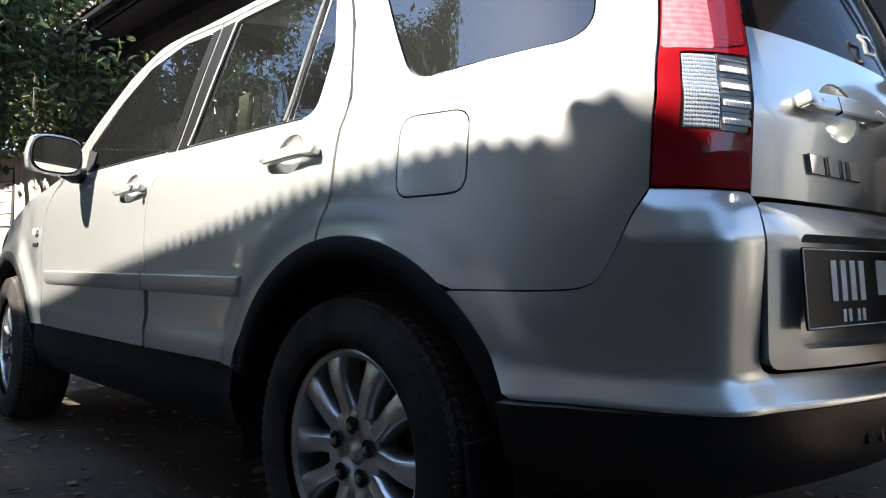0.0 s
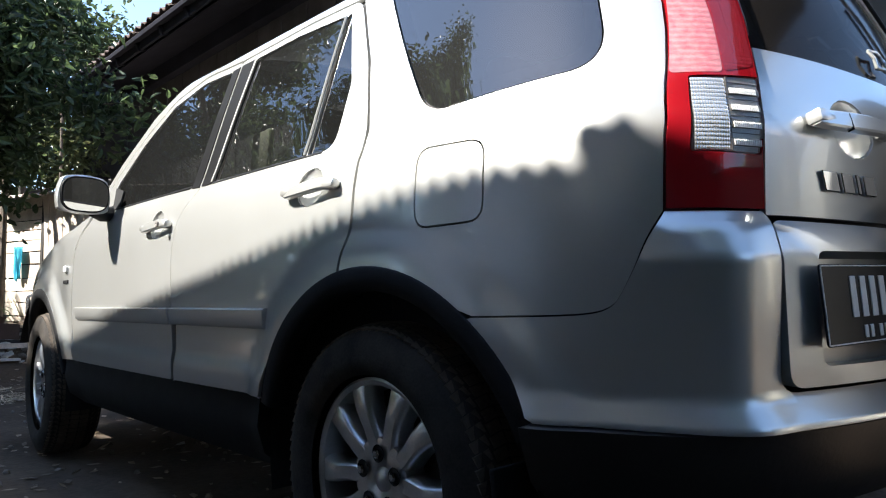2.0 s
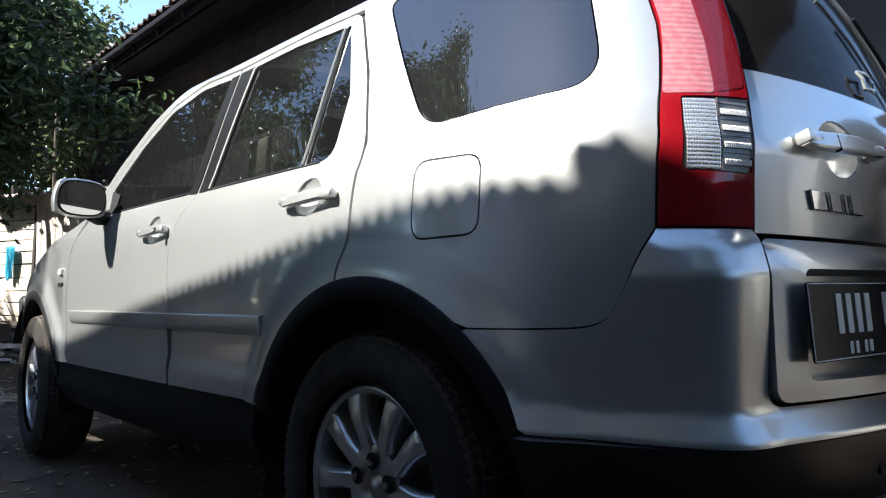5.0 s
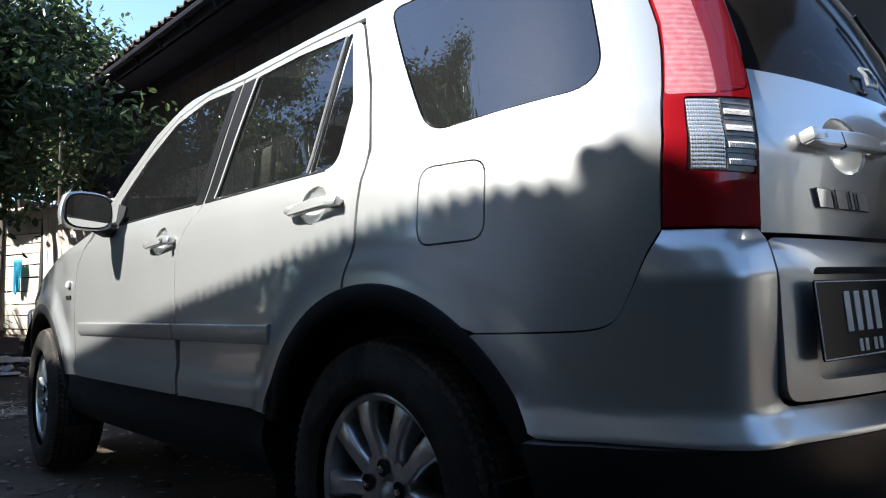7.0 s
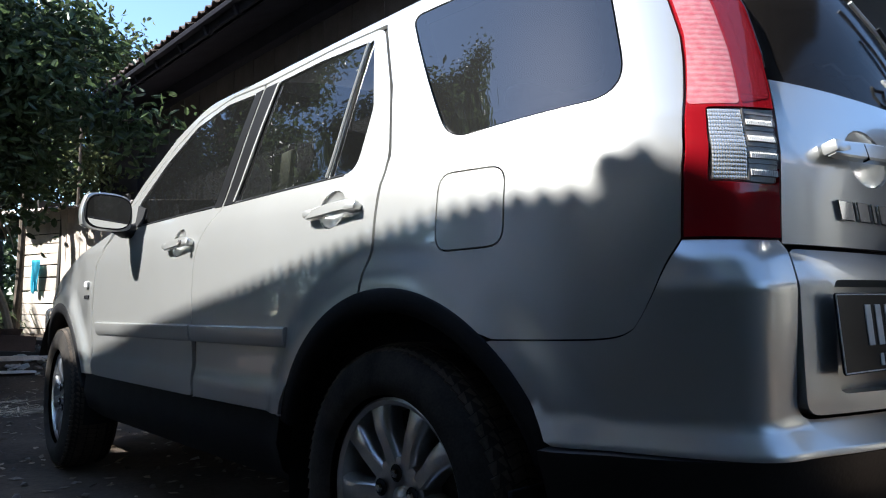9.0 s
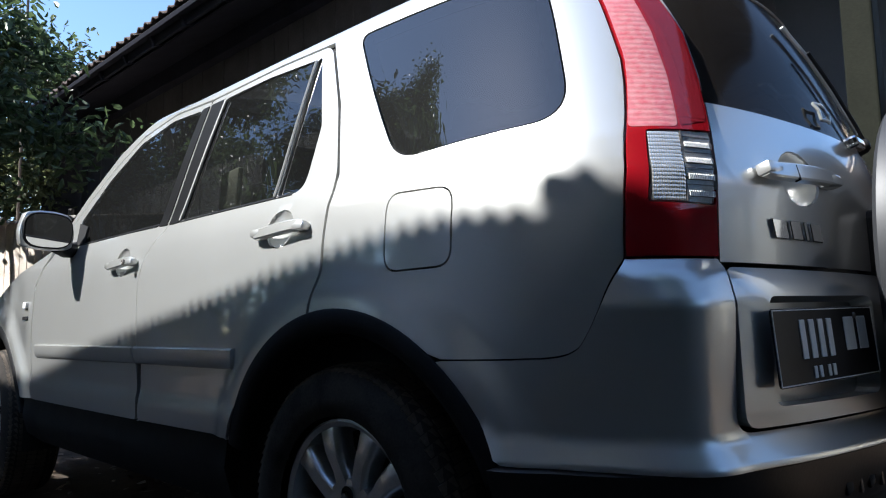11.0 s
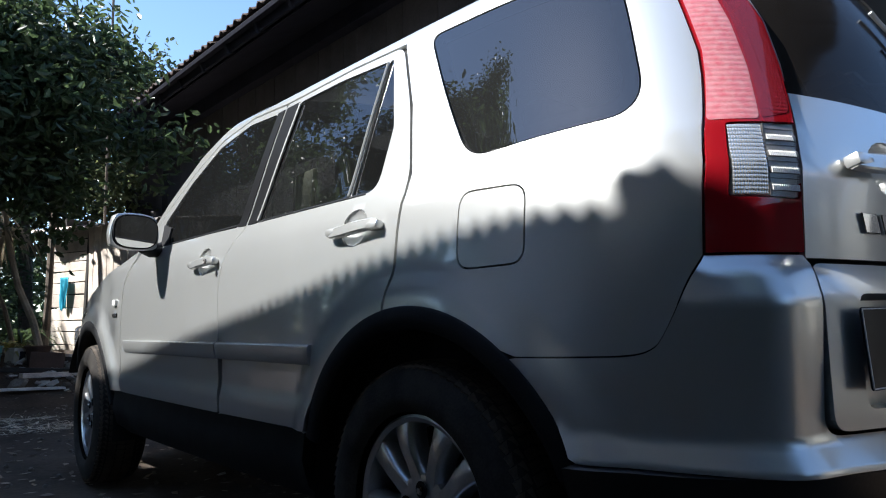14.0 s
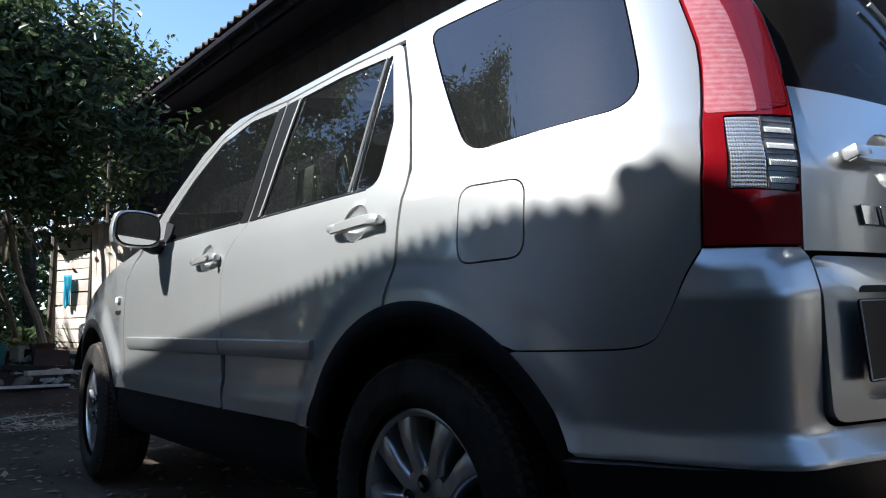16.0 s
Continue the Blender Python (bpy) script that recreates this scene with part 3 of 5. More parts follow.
# wheel houses and black arch trims
for y in AXLES:
    for sx in (-1, 1):
        bm = bmesh.new()
        n = 24
        rings = []
        for x in (.50, .868):
            rings.append([bm.verts.new((sx * x, y + .44 * math.cos(radians(a)), WHEEL_Z + .44 * math.sin(radians(a)))) for a in np.linspace(-12 if y < 1 else 24, 192, n)])
        for k in range(n - 1):
            bm.faces.new((rings[0][k], rings[0][k + 1], rings[1][k + 1], rings[1][k]))
        bm.faces.new(rings[0])
        part("wheel_house", bm, LINER, car, "", True)


def arch_trim(axle, a0, a1, right):
    verts, faces, n = [], [], 44
    sec = [(.456, .001), (.452, .004), (.430, .005), (.410, .002), (.404, -.01), (.404, -.05), (.456, -.04)]
    for a in np.linspace(a0, a1, n):
        for r, o in sec:
            s, z = -axle + r * math.cos(radians(a)), WHEEL_Z + r * math.sin(radians(a))
            verts.append(tuple(skin(np.array([2 * MID - s if right else s]), np.array([z]), o)[0]))
    m = len(sec)
    for i in range(n - 1):
        for k in range(m):
            a, b = i * m + k, i * m + (k + 1) % m
            faces.append((a, a + m, b + m, b) if not right else (a, b, b + m, a + m))
    return mesh_object("arch_trim", verts, faces, BLACK, car, "matt black wheel arch trim")


for side in (False, True):
    arch_trim(REAR, 20, 163, side)
    arch_trim(2.62, 10, 152, side)


# ---- fittings of the car
def lens_lamp(right):
    """Tall tail lamp: red lens with a clear ribbed field in its middle."""
    whole = shrink(TAIL_IN + TAIL_OUT, .002)
    field = rounded([(.716, .953), (.844, .950), (.857, 1.088), (.722, 1.083)], .006)
    lamp = panel("tail_lamp", whole, REFLECTOR, car, "red tail lamp with a clear ribbed middle field", off=-.035, depth=.01, step=.03, right=right)
    # sunlit upper part of the red lens, painted as two lighter panels
    pale = rounded([(.690, 1.090), (.782, 1.092), (.790, 1.20), (.784, 1.30), (.764, 1.40), (.735, 1.448), (.692, 1.44), (.704, 1.375), (.714, 1.237), (.708, 1.186)], .010)
    rose = rounded([(.785, 1.094), (.851, 1.110), (.862, 1.209), (.861, 1.305), (.838, 1.372), (.800, 1.450), (.748, 1.445), (.775, 1.38), (.790, 1.30), (.794, 1.20)], .010)
    panel("red_lens", whole, RED, lamp, "glossy red lens", holes=[field], off=.006, depth=.036, step=.02, right=right)
    panel("sunlit_pale_lens", pale, PALE, lamp, "pale red lens area with sunlight in its colour", off=.0066, depth=.001, step=.02, gap=0.0, right=right)
    panel("sunlit_rosy_lens", rose, ROSE, lamp, "bright red lens area with sunlight in its colour", off=.0066, depth=.001, step=.02, gap=0.0, right=right)
    panel("clear_lens", field, CLEAR, lamp, "clear lens", off=.0035, depth=.002, step=.02, right=right)
    panel("field_back", field, RIB, lamp, off=.0005, depth=.004, step=.02, right=right)
    # toothed rows and plain bars of the clear field
    q = lambda s: 2 * MID - s if right else s
    for k in range(4):
        z = .962 + .0300 * k
        strip("dark_band", STEEL, .788, .848 + .002 * k, [(z, .0038), (z + .001, .0044), (z + .011, .0044), (z + .012, .0038), (z + .012, .002), (z, .002)], lamp, n=8, right=right)
        for zz in (z, z + .015):
            strip("louvre", STEEL, .724, .784, [(zz, .0036), (zz + .0003, .0040), (zz + .0012, .0040), (zz + .0015, .0036), (zz + .0015, .002), (zz, .002)], lamp, n=6, right=right)
        strip("louvre", STEEL, .788, .848 + .002 * k, [(z + .021, .0036), (z + .0213, .0040), (z + .0220, .0040), (z + .0223, .0036), (z + .0223, .002), (z + .021, .002)], lamp, n=8, right=right)
        for j in range(15):
            part("lens_tooth", box(.0017, .003, .0100), RIB, lamp, "", False, frame_on(q(.7915 + j * .0038), z + .006, .0046))
    bm = bmesh.new()
    for j in range(13):
        for k in range(18):
            m = frame_on(q(.7255 + .0046 * j), .9580 + .0070 * k, .0036)
            grid = [[bm.verts.new(m @ Vector((.0022 * a, .0016 * (2 - a * a - b * b) / 2, .0034 * b))) for a in (-1, -.33, .33, 1)] for b in (-1, -.33, .33, 1)]
            for i in range(3):
                for n in range(3):
                    bm.faces.new((grid[i][n], grid[i][n + 1], grid[i + 1][n + 1], grid[i + 1][n]))
    bmesh.ops.recalc_face_normals(bm, faces=bm.faces)
    part("lens_optic", bm, SPARKLE, lamp, "bright silvered lens optics", True)
    strip("field_divide", STEEL, .7845, .7875, [(.954, .0072), (.955, .0072), (1.082, .0072), (1.083, .0072), (1.083, .004), (.954, .004)], lamp, n=2, right=right)
    # bulb bowls glimpsed through the red
    for z, r in ((.905, .030), (1.16, .036), (1.27, .034)):
        s = .775
        bm = lathe([(-.028, .004), (-.022, r * .5), (-.004, r)], 24, "Y")
        part("bulb_bowl", bm, REFLECTOR, lamp, "", True, frame_on(2 * MID - s if right else s, z, .0))
    return lamp


for side in (False, True):
    lens_lamp(side)

# door handles: a bar held off the door by two feet, with a key barrel on the front one
def handle_bar(length, rise=.028, h=.028):
    bm = bmesh.new()
    rings = []
    n = 18
    for i in range(n):
        u = i / (n - 1)
        x = (u - .5) * length
        o = rise * (0.72 + .28 * math.sin(math.pi * u)**.5)
        hh = h * (.86 + .14 * math.sin(math.pi * u)) * (.7 if i in (0, n - 1) else 1)
        z0 = .004 * math.cos(math.pi * u)
        sec = [(o - .016, -hh * .5), (o - .003, -hh * .5), (o, -hh * .40), (o + .0005, 0), (o, hh * .40), (o - .003, hh * .5), (o - .016, hh * .5)]
        rings.append([bm.verts.new((x, y, z + z0)) for y, z in sec])
    for a, b in zip(rings, rings[1:]):
        for k in range(7):
            bm.faces.new((a[k], b[k], b[(k + 1) % 7], a[(k + 1) % 7]))
    bm.faces.new(rings[0])
    bm.faces.new(rings[-1][::-1])
    for x in (-.42, .42):
        box(.05, rise, h * .72, pose(x * length, rise * .42, 0), .006, bm=bm)
    bmesh.ops.recalc_face_normals(bm, faces=bm.faces)
    return bm


for side in (False, True):
    for kind in ("front", "rear"):
        s, z = BOWLS[kind]
        q = 2 * MID - s - .012 if side else s + .015
        h = part("door_handle", handle_bar(.205), PAINT, doors[kind, side], "silver pull handle", True, frame_on(q, z - .008, .0))
        if kind == "front":
            part("key_barrel", lathe([(.0, .009), (.006, .009), (.007, .006), (.004, .0001)], 16, "Y"), STEEL, doors[kind, side], "", True, frame_on(q + (.085 if not side else -.085), z - .008, .036))

# rubbing strips on the doors, split at the door gap
for side in (False, True):
    for kind, s0, s1 in (("front", -2.0, -1.003), ("rear", -.991, -.39)):
        strip("rubbing_strip", PAINT, s0, s1, [(.702, .0), (.701, .009), (.697, .013), (.690, .0135), (.668, .011), (.656, .008), (.650, .004), (.648, .0)], doors[kind, side], "silver rubbing strip", right=side)
    # black pillar trims between the panes, and window seals
    panel("pillar_trim", rounded([(-.942, 1.078), (-.882, 1.076), (-.851, 1.482), (-.903, 1.480)], .004), SEAL, doors["front", side], "black pillar trim", off=.003, depth=.006, right=side)
    panel("pillar_trim", rounded([(-.868, 1.076), (-.803, 1.076), (-.748, 1.482), (-.839, 1.482)], .004), SEAL, doors["rear", side], "black pillar trim", off=.003, depth=.006, right=side)
    strip("window_seal", SEAL, -1.70, -.945, [(1.089, .001), (1.0875, .002), (1.083, .002), (1.0815, .0)], doors["front", side], "black window seal", right=side)
    strip("window_seal", SEAL, -.80, -.20, [(1.0825, .001), (1.081, .002), (1.077, .002), (1.0755, .0)], doors["rear", side], "black window seal", right=side)
    # bright edge lines of the pane guides
    for a, b in (((-.797, 1.082), (-.744, 1.474)), ((-.2765, 1.082), (-.255, 1.464))):
        pts = []
        for u in np.linspace(0, 1, 10):
            s, z = a[0] + (b[0] - a[0]) * u, a[1] + (b[1] - a[1]) * u
            pts.append(skin(np.array([2 * MID - s if side else s]), np.array([z]), .003)[0])
        part("glass_guide", tube(pts, .0042, 6), PAINT, doors["rear", side], "grey metal glass guide", True)
    panel("mirror_sail", rounded([(-1.70, 1.085), (-1.62, 1.085), (-1.635, 1.16), (-1.745, 1.185)], .006), BLACK, doors["front", side], "black corner plate", off=.004, depth=.006, right=side)

# door mirrors
def door_mirror(sx):
    root = new("door_mirror")
    root.parent = car
    tagged(root, "silver door mirror on a black foot")
    bm = bmesh.new()
    bmesh.ops.create_uvsphere(bm, u_segments=28, v_segments=18, radius=1)
    for v in bm.verts:
        x, y, z = v.co
        sup = lambda c, p: math.copysign(abs(c)**p, c)
        r = max(abs(x), abs(z), 1e-6)
        k = math.hypot(x, z) / r if r > 1e-5 else 1
        v.co.x, v.co.z = x * (1 + (k - 1) * .55) * .098 * (1.0 - .08 * z), z * (1 + (k - 1) * .55) * .074
        v.co.y = (.085 * abs(y)**.8 if y > 0 else -.012 * abs(y)**.35)
    part("mirror_shell", bm, PAINT, root, "silver mirror shell", True)
    bm = lathe([(-.0145, .93), (-.0155, 1.0), (-.009, 1.02)], 40, "Y")
    for v in bm.verts:
        a = math.atan2(v.co.z, v.co.x)
        r = math.hypot(v.co.x, v.co.z)
        p = (abs(math.cos(a))**3.2 + abs(math.sin(a))**3.2)**(-1 / 3.2)
        v.co.x, v.co.z = r * p * math.cos(a) * .088, r * p * math.sin(a) * .066
    part("mirror_rim", bm, BLACK, root, "black mirror rim", True)
    out = [((abs(math.cos(a))**3.2 + abs(math.sin(a))**3.2)**(-1 / 3.2) * math.cos(a) * .083, (abs(math.cos(a))**3.2 + abs(math.sin(a))**3.2)**(-1 / 3.2) * math.sin(a) * .061) for a in np.linspace(0, 2 * math.pi, 36, endpoint=False)]
    part("mirror_pane", prism(out, .004), MIRROR, root, "mirror glass", False, pose(0, -.0185, 0))
    bm = tube([(-sx * .050, .02, -.052), (-sx * .085, .03, -.066), (-sx * .125, .05, -.064), (-sx * .16, .07, -.055)], .030, 12)
    part("mirror_foot", bm, BLACK, root, "black mirror foot", True)
    return root


for sx in (-1, 1):
    door_mirror(sx).matrix_local = pose(sx * .972, 1.625, 1.128, 5, 0, sx * -8)

# tailgate handle, badge, emblem, plate
def fit_on(name, bm, mat, parent, s, z, off, label="", smooth=True, tilt=0):
    return part(name, bm, mat, parent, label, smooth, frame_on(s, z, off) @ pose(0, 0, 0, 0, tilt))


fit_on("tailgate_handle", handle_bar(.265, .030, .034), PAINT, gate, 1.103, 1.022, .0, "silver pull handle")
panel("handle_bowl", shrink(GATE_BOWL, -.001), PAINT, gate, off=lambda s, z: -.002 - .022 * np.clip(1 - ((s - 1.120) / .074)**2 - ((z - 1.024) / .056)**2, 0, 1)**.6, depth=.004, step=.009)


fit_on("handle_seam", box(.0025, .012, .031, None), SEAL, gate, 1.058, 1.0225, .0255)


def bar_shape(points, depth):
    return prism(points, depth, .0015)


# chromed badge of plain shapes
for a, w in ((1.022, .052), (1.076, .044), (1.112, .020), (1.152, .048)):
    h = .009 if w < .02 else .036
    fit_on("badge_block", bar_shape(rounded([(-w / 2, -h / 2), (w / 2 - .008, -h / 2), (w / 2, h / 2), (-w / 2 + .008, h / 2)], .003), .006), CHROME, gate, a, .917, .0005, "chromed badge shape", False)
ring = [(-.028, .020), (.028, .020), (.022, -.021), (-.022, -.021)]
bm = bmesh.new()
for i in range(4):
    a, b = ring[i], ring[(i + 1) % 4]
    tube([(a[0], .006, a[1]), ((a[0] + b[0]) / 2, .010, (a[1] + b[1]) / 2), (b[0], .006, b[1])], .004, 8, bm)
fit_on("emblem", bm, PAINT, gate, 1.345, 1.203, .002, "chromed plain emblem frame")

number_plate = new("number_plate")
number_plate.parent = lower_gate
tagged(number_plate, "black number plate with white marks")
number_plate.matrix_local = frame_on(1.092, .706, .040) @ pose(0, 0, 0, 4, 1.0, 2)
PW, PH = .395, .132
part("plate_sheet", prism(rounded([(-PW / 2, -PH / 2), (PW / 2, -PH / 2), (PW / 2, PH / 2), (-PW / 2, PH / 2)], .008), .003, .0008), PLATE, number_plate)
bm = bmesh.new()
for x, z, w, h in ((0, PH / 2 - .003, PW - .006, .002), (0, -PH / 2 + .003, PW - .006, .002), (-PW / 2 + .003, 0, .002, PH - .008), (PW / 2 - .003, 0, .002, PH - .008)):
    box(w, .002, h, pose(x, .0035, z), bm=bm)
part("plate_border", bm, WHITE, number_plate, "white edge line")
for x, z, w, h in [(-.098 + .034 * k, .012, .020, .068) for k in range(4)] + [(.085, .016, .042, .062), (.140, .016, .038, .062)] + [(-.070 + .020 * k, -.046, .012, .021) for k in range(2)] + [(-.018 + .020 * k, -.046, .012, .021) for k in range(2)]:
    part("plate_bar", box(w, .002, h, pose(-x, .0038, z), .0008, 1), WHITE, number_plate, "white bar")
fit_on("plate_screw", lathe([(0, .006), (.003, .005), (.004, .0001)], 12, "Y"), STEEL, lower_gate, 1.17, .757, .052)

# spare wheel in its hard cover
spare = new("spare_wheel")
spare.parent = car
tagged(spare, "spare wheel in a silver hard cover")
spare.matrix_local = pose(.052, -.040, .880)
part("cover_ring", lathe([(-.875, .20), (-.875, .338), (-.885, .352), (-.915, .356), (-.928, .352), (-.932, .340)], 72, "Y"), material("grey_trim", (0.034, 0.036, 0.040), 0.5, 0.1, 0.15, 10, 100), spare, "dark grey cover ring", True)
part("cover_shell", lathe([(-.928, .330), (-.932, .347), (-.96, .352), (-1.02, .350), (-1.062, .338), (-1.085, .310), (-1.097, .26), (-1.100, .235), (-1.094, .225), (-1.096, .21), (-1.104, .10), (-1.106, .0001)], 72, "Y"), PAINT, spare, "silver hard spare wheel cover", True)
part("spare_tyre", lathe([(-.88, .18), (-.88, .32), (-.90, .33), (-1.02, .33), (-1.04, .18)], 48, "Y", True), RUBBER, spare, "", True)
part("spare_carrier", box(.22, .12, .22, pose(0, -.845, 0), .02), BLACK, spare)

# rear wiper with its motor cap, latch of the glass
wiper = new("rear_wiper")
wiper.parent = gate
pv = frame_on(MID + .13, 1.168, .0)
part("motor_cap", lathe([(0, .022), (.018, .020), (.028, .013), (.030, .0001)], 20, "Y"), BLACK, wiper, "black motor cap", True, pv)
pts = [skin(np.array([s]), np.array([z]), .022)[0] for s, z in ((MID + .13, 1.175), (MID + .10, 1.22), (MID + .02, 1.30), (MID - .06, 1.38))]
part("wiper_arm", tube(pts, .0045, 8), BLACK, wiper, "", True)
pts = [skin(np.array([s]), np.array([z]), .012)[0] for s, z in ((MID + .16, 1.21), (MID + .06, 1.295), (MID - .04, 1.375), (MID - .12, 1.44))]
part("wiper_blade", tube(pts, .0055, 6), WHITE, wiper, "worn grey wiper blade", True)
part("glass_latch", box(.07, .035, .028, frame_on(MID - .02, 1.148, .014), .008), CHROME, gate, "chromed latch of the rear glass")

# high roof spoiler, mud flaps, tow eye, side repeater and model marks on the fenders
for sx in (-1, 1):
    part("mud_flap", box(.24, .012, .26, pose(sx * .775, -.405, .30, -8), .004), BLACK, car, "black rubber mud flap")
part("exhaust", tube([(.45, -.3, .30), (.47, -.6, .29), (.47, -.80, .28)], .026, 14), STEEL, car, "rusty exhaust pipe", True)
for k in range(5):
    fit_on("valance_slot", box(.026, .008, .034, pose(0, 0, 0, 0, 18), .003), LINER, car, MID - .36 + .095 * k, .450, .036, "dark slot in the lower valance")
    fit_on("valance_rib", box(.010, .012, .048, pose(0, 0, 0, 0, 18), .004), STEEL, car, MID - .312 + .095 * k, .450, .034, "worn rib of the lower valance")
for side in (False, True):
    q = lambda s: 2 * MID - s if side else s
    part("side_repeater", box(.045, .016, .028, frame_on(q(-2.19), .868, .004), .005), WHITE, car, "clear side repeater lamp")
    part("model_mark", box(.075, .006, .016, frame_on(q(-2.19), .812, .002), .002), BLACK, car, "small dark model mark")
    part("head_lamp", box(.10, .22, .14, frame_on(q(-3.17), .70, -.02) @ pose(0, 0, 0, 0, 0, 90), .03, 3), CLEAR, car, "clear head lamp")
bm = lathe([(-.012, .178), (.0, .184), (.012, .178), (.0, .170)], 40, "Y", True)
part("steering_wheel", bm, SEAT, car, "dark steering wheel", True, pose(-.36, 1.60, 1.02, -25))
tagged(part("hung_cloth", box(.135, .02, .135, pose(-.72, .727, 1.178, 4, 0, 84), .008), BEIGE, None), "cream cloth hung inside the car's rear window", "cloth")


# ---- the ground
EARTH = material("bare_earth", (0.034, 0.022, 0.014), 0.95, 0, 0.5, 1.6, 40, 0.7, tint=(0.082, 0.058, 0.038))


def ground_height(x, y):
    h = 0.05 * noise.noise((x * .35, y * .35, 0)) + 0.022 * noise.noise((x * 2.1, y * 2.1, 3)) + .010 * noise.noise((x * 7, y * 7, 5))
    flat = ease(2.4, .6, abs(x)) * ease(4.4, 3.2, abs(y - 1.3))
    return float(h * (1 - .8 * flat) - .012 + 0.50 * ease(6.2, 8.6, y) * ease(-7, -2.0, x) * ease(16, 12, y))


verts, faces = [], []
xs = np.concatenate([[-3000, -400, -80, -30], np.arange(-12, 12.01, .15), [30, 80, 400, 3000]])
ys = np.concatenate([[-3000, -400, -80, -25], np.arange(-7, 18.01, .15), [35, 80, 400, 3000]])
for y in ys:
    for x in xs:
        verts.append((x, y, ground_height(x, y)))
nx = len(xs)
for j in range(len(ys) - 1):
    for i in range(nx - 1):
        a = j * nx + i
        faces.append((a, a + 1, a + nx + 1, a + nx))
tagged(mesh_object("ground", verts, faces, EARTH), "bare trodden brown earth yard", "ground", kind="structure")

PLASTER = material("old_plaster", (0.125, 0.118, 0.082), 0.9, 0, 0.25, 1.2, 30, 0.25, tint=(0.17, 0.16, 0.115))
# navy taken near black: the eave's shade is put into the colour
SHADE_NAVY = material("shaded_navy_boards", (0.020, 0.021, 0.031), 0.85, 0, 0.3, 3, 60, 0.2, spec=0.2)
BROWNWALL = material("brown_boards", (0.056, 0.052, 0.054), 0.8, 0, 0.35, 2.5, 50, 0.3)
DARKWOOD = material("dark_wood", (0.040, 0.036, 0.032), 0.8, 0, 0.3, 3, 60, 0.2)
TILE = material("clay_tile", (0.13, 0.075, 0.055), 0.85, 0, 0.35, 3, 40, 0.3, tint=(0.10, 0.08, 0.07), per_object=0.25)
ZINC = material("zinc_sheet", (0.30, 0.29, 0.28), 0.55, 0.5, 0.35, 2, 40, 0.1, tint=(0.24, 0.19, 0.15))
# green post paint, taken near black because the post stands in shade
GREENPOST = material("shaded_green_paint", (0.011, 0.012, 0.008), 0.8, 0, 0.3, 4, 60, 0.2, spec=0.1)
PLANK = material("weathered_planks", (0.58, 0.49, 0.41), 0.85, 0, 0.22, 5, 70, 0.3, tint=(0.68, 0.60, 0.52), per_object=0.22)
BARK = material("bark", (0.13, 0.105, 0.08), 0.9, 0, 0.4, 8, 60, 0.6)
PALEBARK = material("pale_bark", (0.34, 0.29, 0.22), 0.9, 0, 0.35, 10, 70, 0.5)
STONE = material("rubble_stone", (0.22, 0.19, 0.16), 0.9, 0, 0.3, 6, 60, 0.4, per_object=0.25)
TOWEL = material("blue_cloth", (0.03, 0.36, 0.52), 0.85, 0, 0.15, 12, 200, 0.2)


def leaf_material(name, base, tint, share=0.48):
    m = material(name, base, 0.40, 0, 0.35, 2.0, 40, 0, spec=0.55, tint=tint)
    nodes, links = m.node_tree.nodes, m.node_tree.links
    t, mix, geo, hsv = (nodes.new(n) for n in ("ShaderNodeBsdfTranslucent", "ShaderNodeMixShader", "ShaderNodeNewGeometry", "ShaderNodeHueSaturation"))
    b = nodes["Principled BSDF"]
    src = b.inputs["Base Color"].links[0].from_socket
    r = nodes.new("ShaderNodeMapRange")
    r.inputs["To Min"].default_value, r.inputs["To Max"].default_value = 0.6, 1.45
    links.new(geo.outputs["Random Per Island"], r.inputs["Value"])
    links.new(r.outputs["Result"], hsv.inputs["Value"])
    links.new(src, hsv.inputs["Color"])
    links.new(hsv.outputs["Color"], b.inputs["Base Color"])
    links.new(hsv.outputs["Color"], t.inputs["Color"])
    mix.inputs[0].default_value = share
    links.new(b.outputs[0], mix.inputs[1])
    links.new(t.outputs[0], mix.inputs[2])
    links.new(mix.outputs[0], nodes["Material Output"].inputs["Surface"])
    return m


LEAF_DARK = leaf_material("dark_leaves", (0.042, 0.070, 0.030), (0.078, 0.112, 0.046), 0.50)
LEAF_LIGHT = leaf_material("light_leaves", (0.14, 0.17, 0.07), (0.19, 0.21, 0.095), 0.58)
LITTER = leaf_material("dry_leaves", (0.16, 0.105, 0.062), (0.25, 0.18, 0.115), 0.1)


